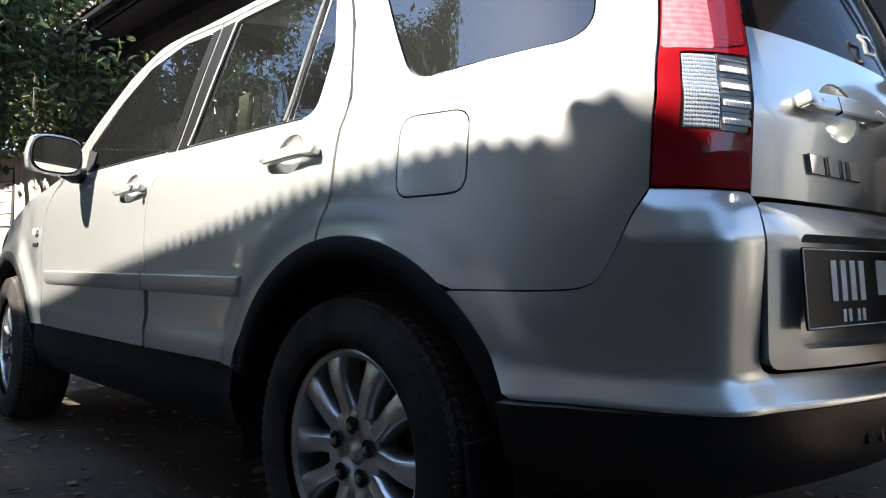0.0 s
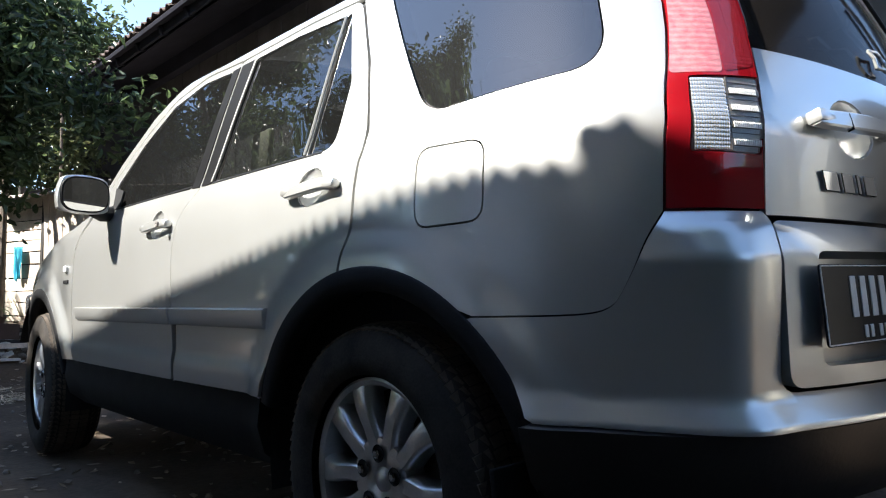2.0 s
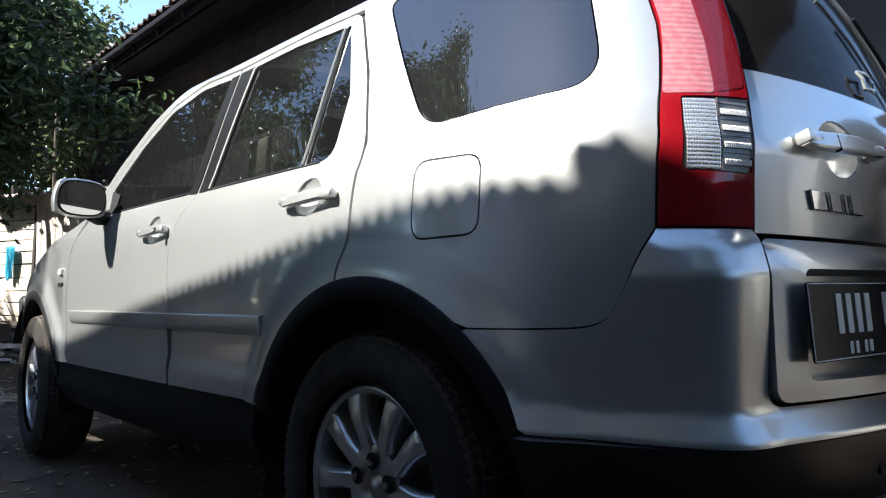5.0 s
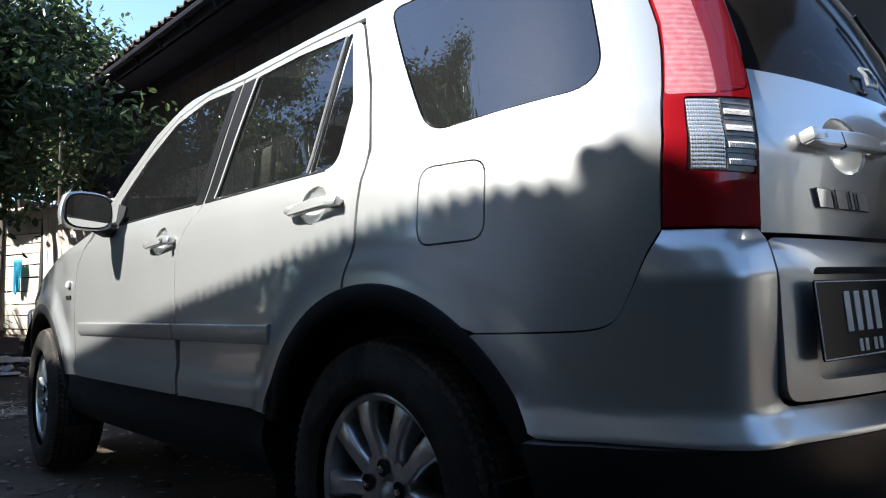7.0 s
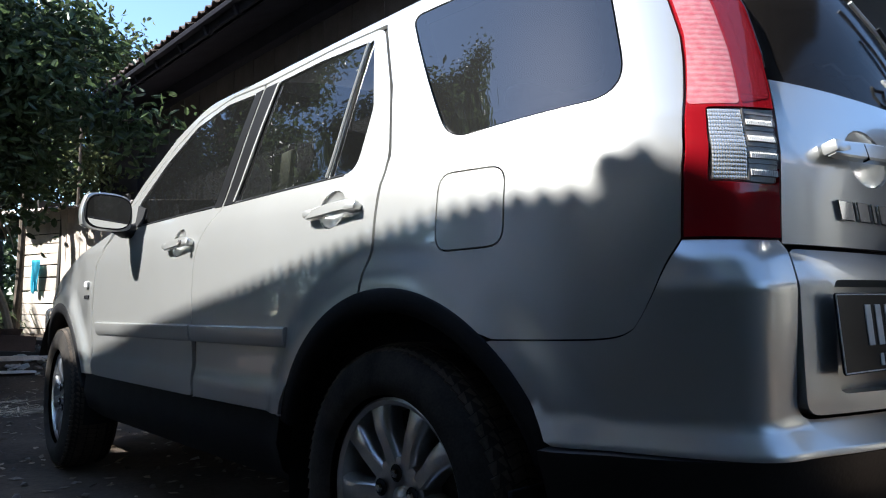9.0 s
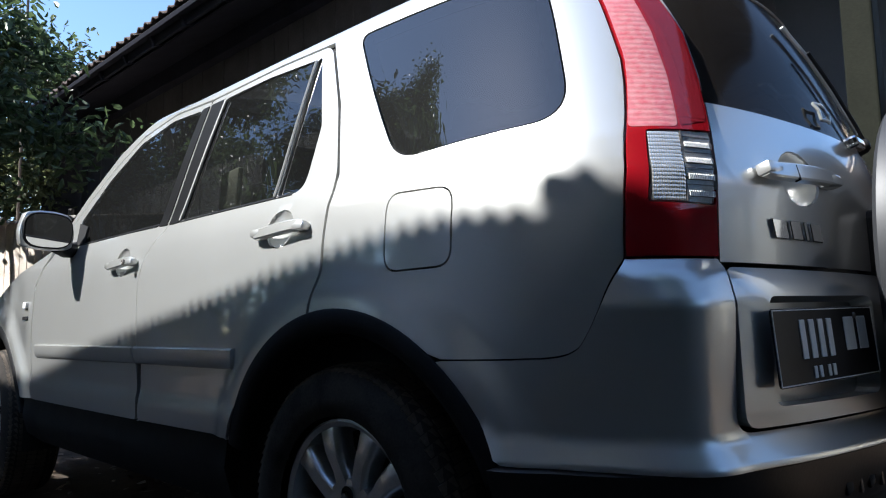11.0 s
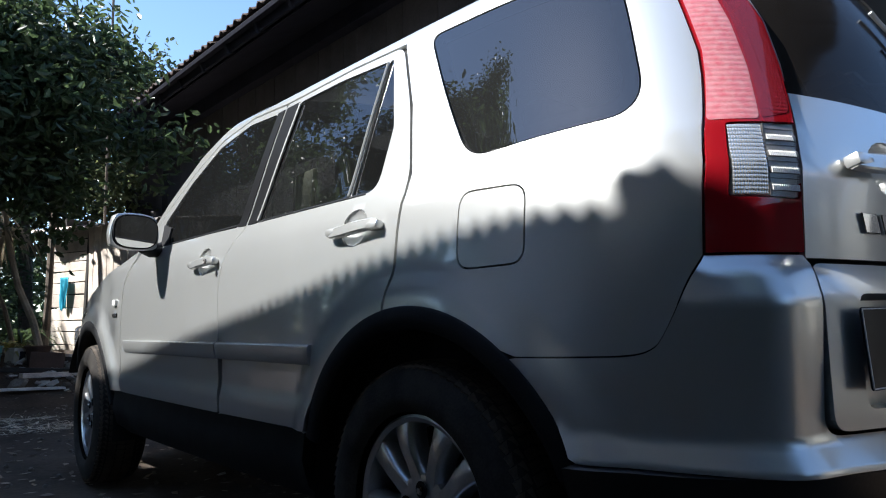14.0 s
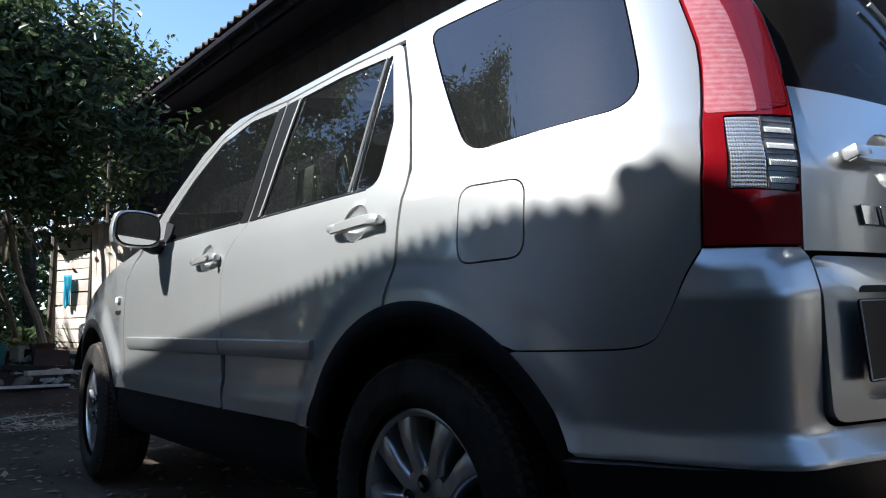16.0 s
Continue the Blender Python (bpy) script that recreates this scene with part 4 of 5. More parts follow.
def leaves(name, centres, size, mat, parent, rng, droop=0.5, slim=0.42):
    """Many folded leaves, one at each centre."""
    n = len(centres)
    d = rng.normal(size=(n, 3))
    d[:, 2] = d[:, 2] * .5 - droop
    d /= np.linalg.norm(d, axis=1, keepdims=True)
    e = np.cross(d, rng.normal(size=(n, 3)))
    e /= np.linalg.norm(e, axis=1, keepdims=True)
    u = np.cross(d, e)
    L = size * rng.uniform(.6, 1.3, (n, 1))
    w = L * slim * .5
    c = np.asarray(centres)
    v = np.stack([c, c + d * L * .28 + e * w * .85 + u * w * .3, c + d * L * .68 + e * w * .75 + u * w * .25, c + d * L - u * w * .3, c + d * L * .68 - e * w * .75 + u * w * .25, c + d * L * .28 - e * w * .85 + u * w * .3], 1).reshape(-1, 3)
    f = [(6 * i, 6 * i + 1, 6 * i + 2, 6 * i + 3) for i in range(n)] + [(6 * i, 6 * i + 3, 6 * i + 4, 6 * i + 5) for i in range(n)]
    return mesh_object(name, v, f, mat, parent, smooth=False)


def tree(x, y, height, spread, seed, mat, label, leaf=.11, count=9000, trunk_r=.11, first=.4, lean=(0, 0), clump=.36, sag=0.0, reach=()):
    rng = np.random.default_rng(seed)
    z0 = ground_height(x, y)
    root = tagged(new("tree"), label, "tree")
    root.location = (x, y, z0)
    bm = bmesh.new()
    ends = []

    def limb(p, d, length, r, depth):
        pts = [p]
        for _ in range(5):
            d = (d + Vector(rng.normal(size=3)) * .14 + Vector((0, 0, .05 - sag * .12 * (depth > 1)))).normalized()
            pts.append(pts[-1] + d * length / 5)
        tube(pts, r, 8 if depth < 2 else 5, bm, .55)
        if depth >= 3:
            ends.extend(pts[2:])
            return
        for k in range(4 if depth == 0 else 4):
            j = 2 + (k % 4) if depth else 2 + k
            q = pts[min(j, 5)]
            a = rng.uniform(0, 2 * math.pi)
            out = Vector((math.cos(a), math.sin(a), rng.uniform(-.1 - sag, .6))).normalized()
            limb(q, (d * .35 + out * .9).normalized(), length * rng.uniform(.55, .8) * (spread / height * 1.5 if depth == 0 else 1), r * .5, depth + 1)
        limb(pts[-1], d, length * .6, r * .5, depth + 1)

    limb(Vector((0, 0, -.1)), Vector((lean[0], lean[1], 1)).normalized(), height * first, trunk_r, 0)
    for end in reach:
        end = Vector(end) - Vector((x, y, z0))
        start = Vector((0, 0, height * first * .8))
        pts = [start.lerp(end, u) + Vector((0, 0, .7 * math.sin(math.pi * u))) for u in np.linspace(0, 1, 9)]
        tube(pts, trunk_r * .35, 6, bm, .2)
        for p in pts[4:]:
            for _ in range(5):
                q = p + Vector(rng.normal(size=3)) * .20
                tube([p, (p + q) / 2 + Vector((0, 0, .03)), q], .006, 4, bm, .5)
                ends.extend([q] * 2)
    part("trunk", bm, BARK, root, "", True)
    ends = np.array(ends)
    pick = ends[rng.integers(0, len(ends), count)] + rng.normal(size=(count, 3)) * clump * np.array([1, 1, .7])
    leaves("crown", pick, leaf, mat, root, rng, .6, .5)
    return root


# ---- the open hall along the car's right side: tiled roof on posts, dark boards behind
EAVE_X, EAVE_Z, SLOPE = 1.52, 4.30, radians(25)
hall = tagged(new("hall"), "tall open hall with a tiled roof and dark board walls", "building")
HALL0, HALL1 = -4.0, 12.0
rs = pose(EAVE_X, 0, EAVE_Z) @ Matrix.Rotation(-SLOPE, 4, "Y")
part("roof_deck", box(6.6, HALL1 - HALL0, .05, rs @ pose(3.22, (HALL0 + HALL1) / 2, -.07), .005), SHADE_NAVY, hall, "dark roof boarding")
part("fascia", box(.035, HALL1 - HALL0, .14, pose(EAVE_X + .12, (HALL0 + HALL1) / 2, EAVE_Z - .10), .004), SHADE_NAVY, hall, "dark fascia board")
for k in range(19):
    part("rafter", box(6.2, .06, .12, rs @ pose(3.1, HALL0 + .4 + .8 * k, -.155), .004), SHADE_NAVY, hall)
part("wall_plate", box(.16, HALL1 - HALL0, .34, pose(2.55, (HALL0 + HALL1) / 2, 4.42), .008), SHADE_NAVY, hall, "dark timber beam")
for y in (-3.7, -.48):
    part("post", box(.13, .13, 4.5, pose(1.8, y, 2.0 + .2), .010), GREENPOST, hall, "green painted post, darkened for shade")
for k in range(35):
    part("wall_board", box(.03, .285, 6.0, pose(2.62 + .006 * (k % 2), 1.74 + .297 * k, 1.85), .004), BROWNWALL, hall)
for k in range(8):
    part("wall_board", box(.03, .285, 6.6, pose(4.6 + .006 * (k % 2), -.62 + .297 * k, 3.2), .004), BROWNWALL, hall)
part("return_wall", box(2.0, .05, 6.2, pose(3.62, 1.62, 2.4), .006), BROWNWALL, hall, "dark inner wall")
part("soffit", box(1.12, HALL1 - HALL0, .02, rs @ pose(.66, (HALL0 + HALL1) / 2, -.225), .003), SHADE_NAVY, hall, "dark boarded soffit")
part("wall_panel", box(.05, 1.5, 2.2, pose(4.52, -.02, 2.6), .01), material("grey_panel", (0.035, 0.036, 0.038), 0.5, 0, 0.2, 3, 60, 0.1), hall, "grey panel on the inner wall")
part("end_wall", prism([(2.0, -.3), (7.4, -.3), (7.4, 6.9), (4.7, 5.6), (2.0, 4.4)], .08), BROWNWALL, hall, "dark end wall", False, pose(0, 12.0, 0))


def tile_mesh():
    """A curved clay roof tile, 0.2 m wide and 0.32 m long, its free end at x = 0."""
    bm = bmesh.new()
    n = 6
    grid = []
    for x, lift in ((0, .012), (.32, 0)):
        for h in (0, -.014):
            grid.append([bm.verts.new((x, -.10 + .2 * k / n, lift + h + .040 * math.sin(math.pi * min(1, k / n * 1.6)) * (k / n < .63) + .008 * (k == n))) for k in range(n + 1)])
    a0, a1, b0, b1 = grid
    for k in range(n):
        bm.faces.new((a0[k], b0[k], b0[k + 1], a0[k + 1]))
        bm.faces.new((a1[k], a1[k + 1], b1[k + 1], b1[k]))
        bm.faces.new((a0[k], a0[k + 1], a1[k + 1], a1[k]))
    bmesh.ops.recalc_face_normals(bm, faces=bm.faces)
    me = bpy.data.meshes.new("roof_tile")
    bm.to_mesh(me)
    bm.free()
    me.materials.append(TILE)
    return me


TILE_MESH = tile_mesh()
rng = np.random.default_rng(4)
roof_tiles = new("tile_roof")
roof_tiles.parent = hall
for k in range(int((HALL1 - HALL0) / .2)):
    t = new("roof_tile", TILE_MESH)
    t.parent = roof_tiles
    t.matrix_local = rs @ pose(-.06 + rng.normal() * .008, HALL0 + .1 + .2 * k, rng.normal() * .004, 0, 0, rng.normal() * 1.2)
bm = bmesh.new()
me = TILE_MESH
for c in range(1, 19):
    for k in range(int((HALL1 - HALL0) / .2)):
        n0 = len(bm.verts)
        bm.from_mesh(me)
        bm.verts.ensure_lookup_table()
        m = rs @ pose(-.06 + c * .29, HALL0 + .1 + .2 * k, .016)
        for v in bm.verts[n0:]:
            v.co = m @ v.co
tagged(part("upper_tiles", bm, TILE, roof_tiles), kind="stuff")

# the floor's colour holds the hall's shade, as sun gets in here
tagged(part("hall_floor", box(6.0, 7.0, .06, pose(4.75, -1.2, .04), .01), material("shaded_trodden_floor", (0.014, 0.010, 0.007), 0.95, 0, 0.4, 2, 40, 0.4), None), "trodden floor of the hall, darkened for shade", "floor", kind="structure")

# chest added to carry the boards; shade is put into its near-black colour
SHADE_BLACK = material("shade_black_wood", (0.008, 0.006, 0.005), 0.9, 0, 0.4, 3, 60, 0.3, spec=0.1)
store = tagged(new("store_chest"), "added dark chest with pale boards lying on it", "chest")
part("chest_body", box(.5, 1.5, 1.72, pose(2.66, -1.22, .93), .01), SHADE_BLACK, store, "added chest body, near-black for the hall's shade")
for y, z, w, h in ((-1.25, 1.832, 1.50, .022), (-1.32, 1.902, 1.44, .018)):
    part("board", box(.42, w, h, pose(2.62, y, z, 1.2, 0, 1.5), .004), PLANK, store, "pale weathered board")
for y in (-.75, -1.7):
    part("bearer", box(.40, .06, .046, pose(2.63, y, 1.867), .004), PLANK, store)

# ---- the house on the car's left: corrugated roof whose eave shades the car's flank
house = tagged(new("house"), "low house under a corrugated roof, with added pale walls and carport", "house")
house.matrix_world = pose(-2.541, .275, 3.0, 0, 0, 8.8)
PITCH, DEEP, ROOF_L, ROOF_W, FALL = .054, .011, 6.2, 3.6, .40


def corrugated(y0, y1, x0, x1, lift=0.0, slant=0.0):
    ny = int((y1 - y0) / PITCH * 8)
    v, f = [], []
    for u in np.linspace(0, 1, 6):
        for k in range(ny + 1):
            y = y0 + (y1 - y0) * k / ny
            x = x0 + slant * (y1 - y) + (x1 - x0) * u
            v.append((x, y, -x * FALL + DEEP * math.sin(2 * math.pi * y / PITCH) + lift + .012 * noise.noise((x, y * 1.7, 2))))
    for i in range(5):
        for k in range(ny):
            a = i * (ny + 1) + k
            f.append((a, a + 1, a + ny + 2, a + ny + 1))
    return v, f


def torn_sheet(edge, lift):
    """A roof sheet whose free end follows the (y, x) edge."""
    ys_, xs_ = zip(*edge)
    n, v, f = 90, [], []
    for u in np.linspace(0, 1, 6):
        for k in range(n + 1):
            y = ys_[0] + (ys_[-1] - ys_[0]) * k / n
            x = np.interp(y, ys_, xs_) * (1 - u) - ROOF_W * u
            v.append((x, y, -x * FALL + DEEP * .5 * math.sin(2 * math.pi * y / PITCH) + lift))
    for i in range(5):
        for k in range(n):
            a = i * (n + 1) + k
            f.append((a, a + 1, a + n + 2, a + n + 1))
    return mesh_object("roof_sheet", v, f, ZINC, house, "weathered corrugated roof sheet with a torn edge")


w_, sheet, k = .10, .74, 1
while w_ < ROOF_L:
    end = min(w_ + sheet + .08, ROOF_L)
    out = float(np.random.default_rng(k + 7).normal() * .006) - .008 + .034 * max(end - .92, 0)
    v, f = corrugated(w_ - .02, end, out, -ROOF_W, .004 * (k % 2), -.034 if k > 1 else 0)
    mesh_object("roof_sheet", v, f, ZINC, house, "weathered corrugated roof sheet")
    w_ += sheet
    k += 1
torn_sheet([(-.016, .112), (-.006, .100), (.008, .086), (.030, .072), (.055, .070), (.088, .058), (.112, .020), (.13, 0)], .010)
torn_sheet([(-.95, .098), (-.16, .098), (-.104, .100), (-.070, .098), (-.030, .078), (-.012, .062), (-.004, .060)], -.006)
v, f = corrugated(0, ROOF_L, -ROOF_W, -2 * ROOF_W)
v = [(x, y, ROOF_W * FALL * 2 + x * FALL + (z + x * FALL)) for x, y, z in v]
mesh_object("roof_sheet", v, f, ZINC, house, "weathered corrugated roof sheet")
for i in range(6):
    part("rafter", box(3.6, .05, .09, pose(-1.8, .3 + i, 1.8 * FALL - .085, 0, math.degrees(math.atan(FALL))), .003), DARKWOOD, house)
for i in range(4):
    part("purlin", box(.05, ROOF_L, .06, pose(-.15 - i, ROOF_L / 2, .06 + i * FALL - .045), .003), DARKWOOD, house)
# unseen walls, coloured for what the paintwork reflects: pale above, dark below
SKY_PALE = material("sky_pale_wall", (0.80, 0.82, 0.84), 0.9, 0, 0.06, 1.2, 30, 0.2, tint=(0.82, 0.83, 0.84))
DARK_BASE = material("dark_reflected_base", (0.037, 0.038, 0.028), 0.8, 0, 0.2, 2, 30, 0.2)
# pale colour that lifts the flank's shade by reflection
BRIGHT_WALL = material("bright_reflected_wall", (0.80, 0.785, 0.74), 0.9, 0, 0.10, 1.2, 30, 0.2, tint=(0.80, 0.785, 0.75))
for name, sx, sy, x, y in (("wall", .14, 2.1, -1.05, 1.70), ("back_wall", .14, 2.1, -6.1, 1.70), ("end_wall", 4.91, .14, -3.575, .72), ("end_wall", 4.91, .14, -3.575, 2.68)):
    part(name, box(sx, sy, 2.7, pose(x, y, -1.15), .01), SKY_PALE, house, "unseen wall, pale blue in place of bright low sky")
    part("dark_base", box(sx + .03, sy + .03, .55, pose(x, y, -2.775), .01), DARK_BASE, house, "unseen dark wall base added for the car's lower reflections")
part("window", box(.05, .8, 1.0, pose(-.965, 2.1, -1.45), .008), DARKWOOD, house, "dark wooden shutters")
# added screen: keeps sunlit ground out of the doors' reflections
part("reflection_screen", box(.05, 3.3, 2.7, pose(-6.75, 4.4, -1.66), .006), DARKWOOD, house, "unseen dark screen added to darken the doors' reflections")
for x, y in ((-3.4, 5.9), (-6.6, 5.9), (-6.6, 4.0)):
    part("carport_post", box(.10, .10, 3.0 + FALL * min(-x, x + 2 * ROOF_W) - .06, pose(x, y, (FALL * min(-x, x + 2 * ROOF_W) - 3.06) / 2), .006), DARKWOOD, house, "thin dark post")
for y in (.4, 2.6, 4.8):
    part("veranda_post", box(.09, .09, 3.0, pose(-.25, y, -1.5 + .05), .006), DARKWOOD, house, "thin dark post")

# ---- a second, taller house further back on the same side: unseen, added to shape light
annex = tagged(new("annex"), "unseen two-storey house added to block and reflect light", "house")
part("wall", box(.16, 7.4, 4.4, pose(-4.9, -3.6, 3.5), .01), BRIGHT_WALL, annex, "unseen pale wall added to brighten the car's shaded flank")
part("dark_base", box(.19, 7.4, 1.8, pose(-4.9, -3.6, .75), .01), DARK_BASE, annex, "unseen dark wall base added for the car's lower reflections")
part("end_wall", box(4.6, .16, 5.8, pose(-7.2, .05, 2.8), .01), PLASTER, annex, "stained plaster wall")
part("end_wall", box(4.6, .16, 5.8, pose(-7.2, -7.3, 2.8), .01), PLASTER, annex, "stained plaster wall")
for sx, x in ((1, -6.2), (-1, -8.7)):
    part("roof_slope", box(3.0, 8.0, .10, pose(x, -3.6, 6.25, 0, sx * 22), .01), TILE, annex, "brown tiled roof slope")
part("door", box(.06, .9, 2.05, pose(-4.80, -2.2, 1.02), .008), DARKWOOD, annex, "closed dark door")
for y, z in ((-4.6, 1.5), (-1.4, 4.2), (-3.8, 4.2), (-6.0, 4.2)):
    part("window", box(.06, 1.2, 1.1, pose(-4.80, y, z), .008), DARKWOOD, annex, "dark shuttered window")

# added roof that blocks sky light above the bumper's left face
part("sky_screen_roof", box(2.7, 4.3, .05, pose(-3.55, -2.72, 3.388, 0, 11, 0), .006), ZINC, annex, "unseen sheet roof added to hold sky light off the bumper")
for y in (-.8, -4.7):
    part("veranda_post", box(.09, .09, 3.24, pose(-2.4, y, 1.53), .006), DARKWOOD, annex, "thin dark post")

# ---- unseen wall and outbuilding that close the yard behind, added for shade and reflections
yard_wall = tagged(new("yard_wall"), "unseen yard wall with a coping, added to block light", "wall", kind="structure")
LIME = material("lime_wash", (0.72, 0.67, 0.56), 0.9, 0, 0.2, 1.2, 30, 0.25)
part("wall_body", box(9.4, .18, 2.3, pose(-2.3, -6.8, 1.1), .01), PLASTER, yard_wall)
part("coping", box(9.4, .28, .08, pose(-2.3, -6.8, 2.29), .01), PLASTER, yard_wall)
# pale added building, there only as a bright reflection in the tailgate
outbuilding = tagged(new("outbuilding"), "unseen outbuilding added to brighten the tailgate's reflections", "building")
part("wall", box(13.0, .18, 3.3, pose(8.9, -6.8, 1.6), .01), LIME, outbuilding, "unseen pale sunlit wall for the tailgate to reflect")
part("end_wall", box(.18, 4.2, 3.3, pose(2.5, -8.9, 1.6), .01), LIME, outbuilding, "lime-washed end wall")
v, f = [], []
for i, (y, z) in enumerate((-6.35 - .33 * (k // 2), 3.18 + .172 * (k // 2) + .022 * (k % 2)) for k in range(1, 29)):
    for k in range(521):
        v.append((2.2 + 13.2 * k / 520, y, z + .024 * math.sin(2 * math.pi * k / 8)))
for i in range(27):
    f += [(i * 521 + k, i * 521 + k + 1, (i + 1) * 521 + k + 1, (i + 1) * 521 + k) for k in range(520)]
mesh_object("tile_roof", v, f, material("pale_reflected_tile", (0.34, 0.24, 0.18), 0.85, 0, 0.3, 2, 30, 0.2, tint=(0.42, 0.33, 0.26)), outbuilding, "brown tiled roof slope")

# ---- the plank shed beyond the car's nose
shed = tagged(new("shed"), "small shed of pale weathered planks", "shed")
CORNER, LEFT, RIGHT = Vector((.58, 8.70, 0)), Vector((.33, 9.50, 0)), Vector((.98, 7.50, 0))
rng = np.random.default_rng(11)


def wall_planks(a, b, z0, z1, h):
    d = (b - a)
    yaw = math.degrees(math.atan2(d.y, d.x))
    z = z0
    while z < z1:
        hh = h * rng.uniform(.8, 1.15)
        part("plank", box(d.length * rng.uniform(.97, 1.0), .022, hh - .012, Matrix.Translation((a + b) / 2 + Vector((0, 0, z + hh / 2))) @ pose(0, rng.normal() * .006, 0, rng.normal() * 2, rng.normal() * .8, yaw), .004, 1), PLANK, shed)
        z += hh


wall_planks(CORNER, LEFT, .42, 1.98, .155)
d = RIGHT - CORNER
yaw = math.degrees(math.atan2(d.y, d.x))
for k in range(9):
    p = CORNER + d * ((k + .5) / 9)
    part("upright_board", box(d.length / 9 - .008, .02, 1.15, Matrix.Translation(p + Vector((0, 0, 1.50))) @ pose(0, 0, 0, 0, rng.normal() * .8, yaw), .003, 1), PLANK, shed)
wall_planks(CORNER, RIGHT, .42, .92, .17)
for p in (CORNER, LEFT, RIGHT):
    part("corner_post", box(.045, .045, 1.95, Matrix.Translation(p + Vector((0, -.02, 1.2))) @ pose(0, 0, 0, 0, 1.5, 30), .006), DARKWOOD, shed, "dark corner post")
v, f = [], []
for i, (ox, oz) in enumerate(((0, 2.06), (1, 2.50))):
    for k in range(161):
        y = k / 160
        a = Vector((.02, 9.45, 0)).lerp(Vector((1.02, 7.15, 0)), y)
        b = Vector((1.9, 10.7, 0)).lerp(Vector((3.2, 8.7, 0)), y)
        p = a.lerp(b, ox)
        v.append((p.x, p.y, oz + .016 * math.sin(2 * math.pi * y * 22)))
for k in range(160):
    f.append((k, k + 1, k + 162, k + 161))
mesh_object("shed_roof", v, f, ZINC, shed, "rusty corrugated shed roof").modifiers.new("thick", "SOLIDIFY").thickness = .006
part("back_wall", box(1.6, .05, 1.9, pose(1.3, 10.3, 1.4, 0, 0, 25), .005), DARKWOOD, shed)

towel = new("towel")
tagged(towel, "bright blue towel hung on the shed planks", "towel")
bm = bmesh.new()
grid = []
for i in range(13):
    z = i / 12
    grid.append([bm.verts.new((-.10 * (1 - .35 * z) + .20 * (1 - .35 * z) * k / 8 + .01 * math.sin(6 * z), -.012 - .012 * math.sin(k * 1.7 + 2 * z), -.42 * z - .03 * math.sin(k * .8) * z)) for k in range(9)])
for a, b in zip(grid, grid[1:]):
    for k in range(8):
        bm.faces.new((a[k], a[k + 1], b[k + 1], b[k]))
t = part("cloth", bm, TOWEL, towel, "", True)
t.modifiers.new("thick", "SOLIDIFY").thickness = .006
towel.matrix_world = Matrix.Translation((.44, 9.08, 1.44)) @ pose(0, 0, 0, 0, 0, -72.6) @ pose(0, -.03, 0)

# ---- trees and undergrowth
tree(-2.3, 6.9, 4.2, 2.8, 21, LEAF_DARK, "leafy dark green tree over the yard", leaf=.110, count=40000, trunk_r=.10, first=.46, clump=.20, sag=.15, reach=((.40, 6.0, 2.65), (-.2, 6.2, 3.1), (.30, 6.6, 3.7), (-.9, 6.2, 3.2), (-.6, 6.4, 3.8), (-1.2, 6.0, 2.7), (-.55, 6.6, 2.25), (-.20, 6.7, 2.2), (-.95, 6.4, 2.3), (-.6, 7.4, 2.5)))
tree(-4.9, 7.3, 10.9, 4.3, 31, LEAF_DARK, "broad tall dark green tree behind the house", leaf=.135, count=80000, trunk_r=.17, first=.42, clump=.27)
tree(-5.4, 15.8, 21.5, 7.6, 35, LEAF_DARK, "tall dense dark tree at the yard's edge", leaf=.25, count=120000, trunk_r=.30, first=.36, clump=.50)
tree(.9, 14.0, 9.6, 3.4, 5, LEAF_LIGHT, "tall sunlit tree with feathery light leaves", leaf=.12, count=30000, trunk_r=.14, first=.52, clump=.24)
tree(-1.3, 15.0, 9.4, 4.4, 6, LEAF_LIGHT, "tall sunlit tree with feathery light leaves", leaf=.13, count=24000, trunk_r=.14, first=.50, clump=.28)
tree(-9.2, 12.5, 9.4, 6.0, 13, LEAF_DARK, "old dark green tree beyond the house", leaf=.18, count=30000, trunk_r=.2, first=.42, clump=.45)
# trees at negative y are unseen: added to block sky behind
tree(-1.8, -5.7, 8.4, 7.0, 19, LEAF_DARK, "unseen broad tree added to darken the car's reflections", leaf=.17, count=34000, trunk_r=.2, first=.45, clump=.5)
tree(-8.0, 16.5, 8.0, 6.0, 3, LEAF_DARK, "far green tree at the yard's edge", leaf=.15, count=9000, trunk_r=.16, first=.4, clump=.5)
tree(-3.6, -9.5, 8.8, 6.0, 17, LEAF_DARK, "unseen dark tree added behind the yard to block sky", leaf=.15, count=16000, trunk_r=.2, first=.40, clump=.5)



def bush(x, y, r, h, seed, mat, label, leaf=.10, count=2500):
    rng = np.random.default_rng(seed)
    root = tagged(new("bush"), label, "bush")
    root.location = (x, y, ground_height(x, y))
    bm = bmesh.new()
    ends = []
    for k in range(9):
        a = rng.uniform(0, 2 * math.pi)
        top = Vector((math.cos(a) * r * rng.uniform(.2, .9), math.sin(a) * r * rng.uniform(.2, .9), h * rng.uniform(.5, 1)))
        pts = [Vector((0, 0, -.05)), top * .4 + Vector((0, 0, .12 * h)), top]
        tube(pts, .014, 5, bm, .5)
        ends += [pts[1], top, (pts[1] + top) / 2, top * .75]
    part("stems", bm, BARK, root, "", True)
    c = np.array(ends)[rng.integers(0, len(ends), count)] + rng.normal(size=(count, 3)) * r * .26
    c[:, 2] = np.abs(c[:, 2])
    leaves("foliage", c, leaf, mat, root, rng, .2)
    return root


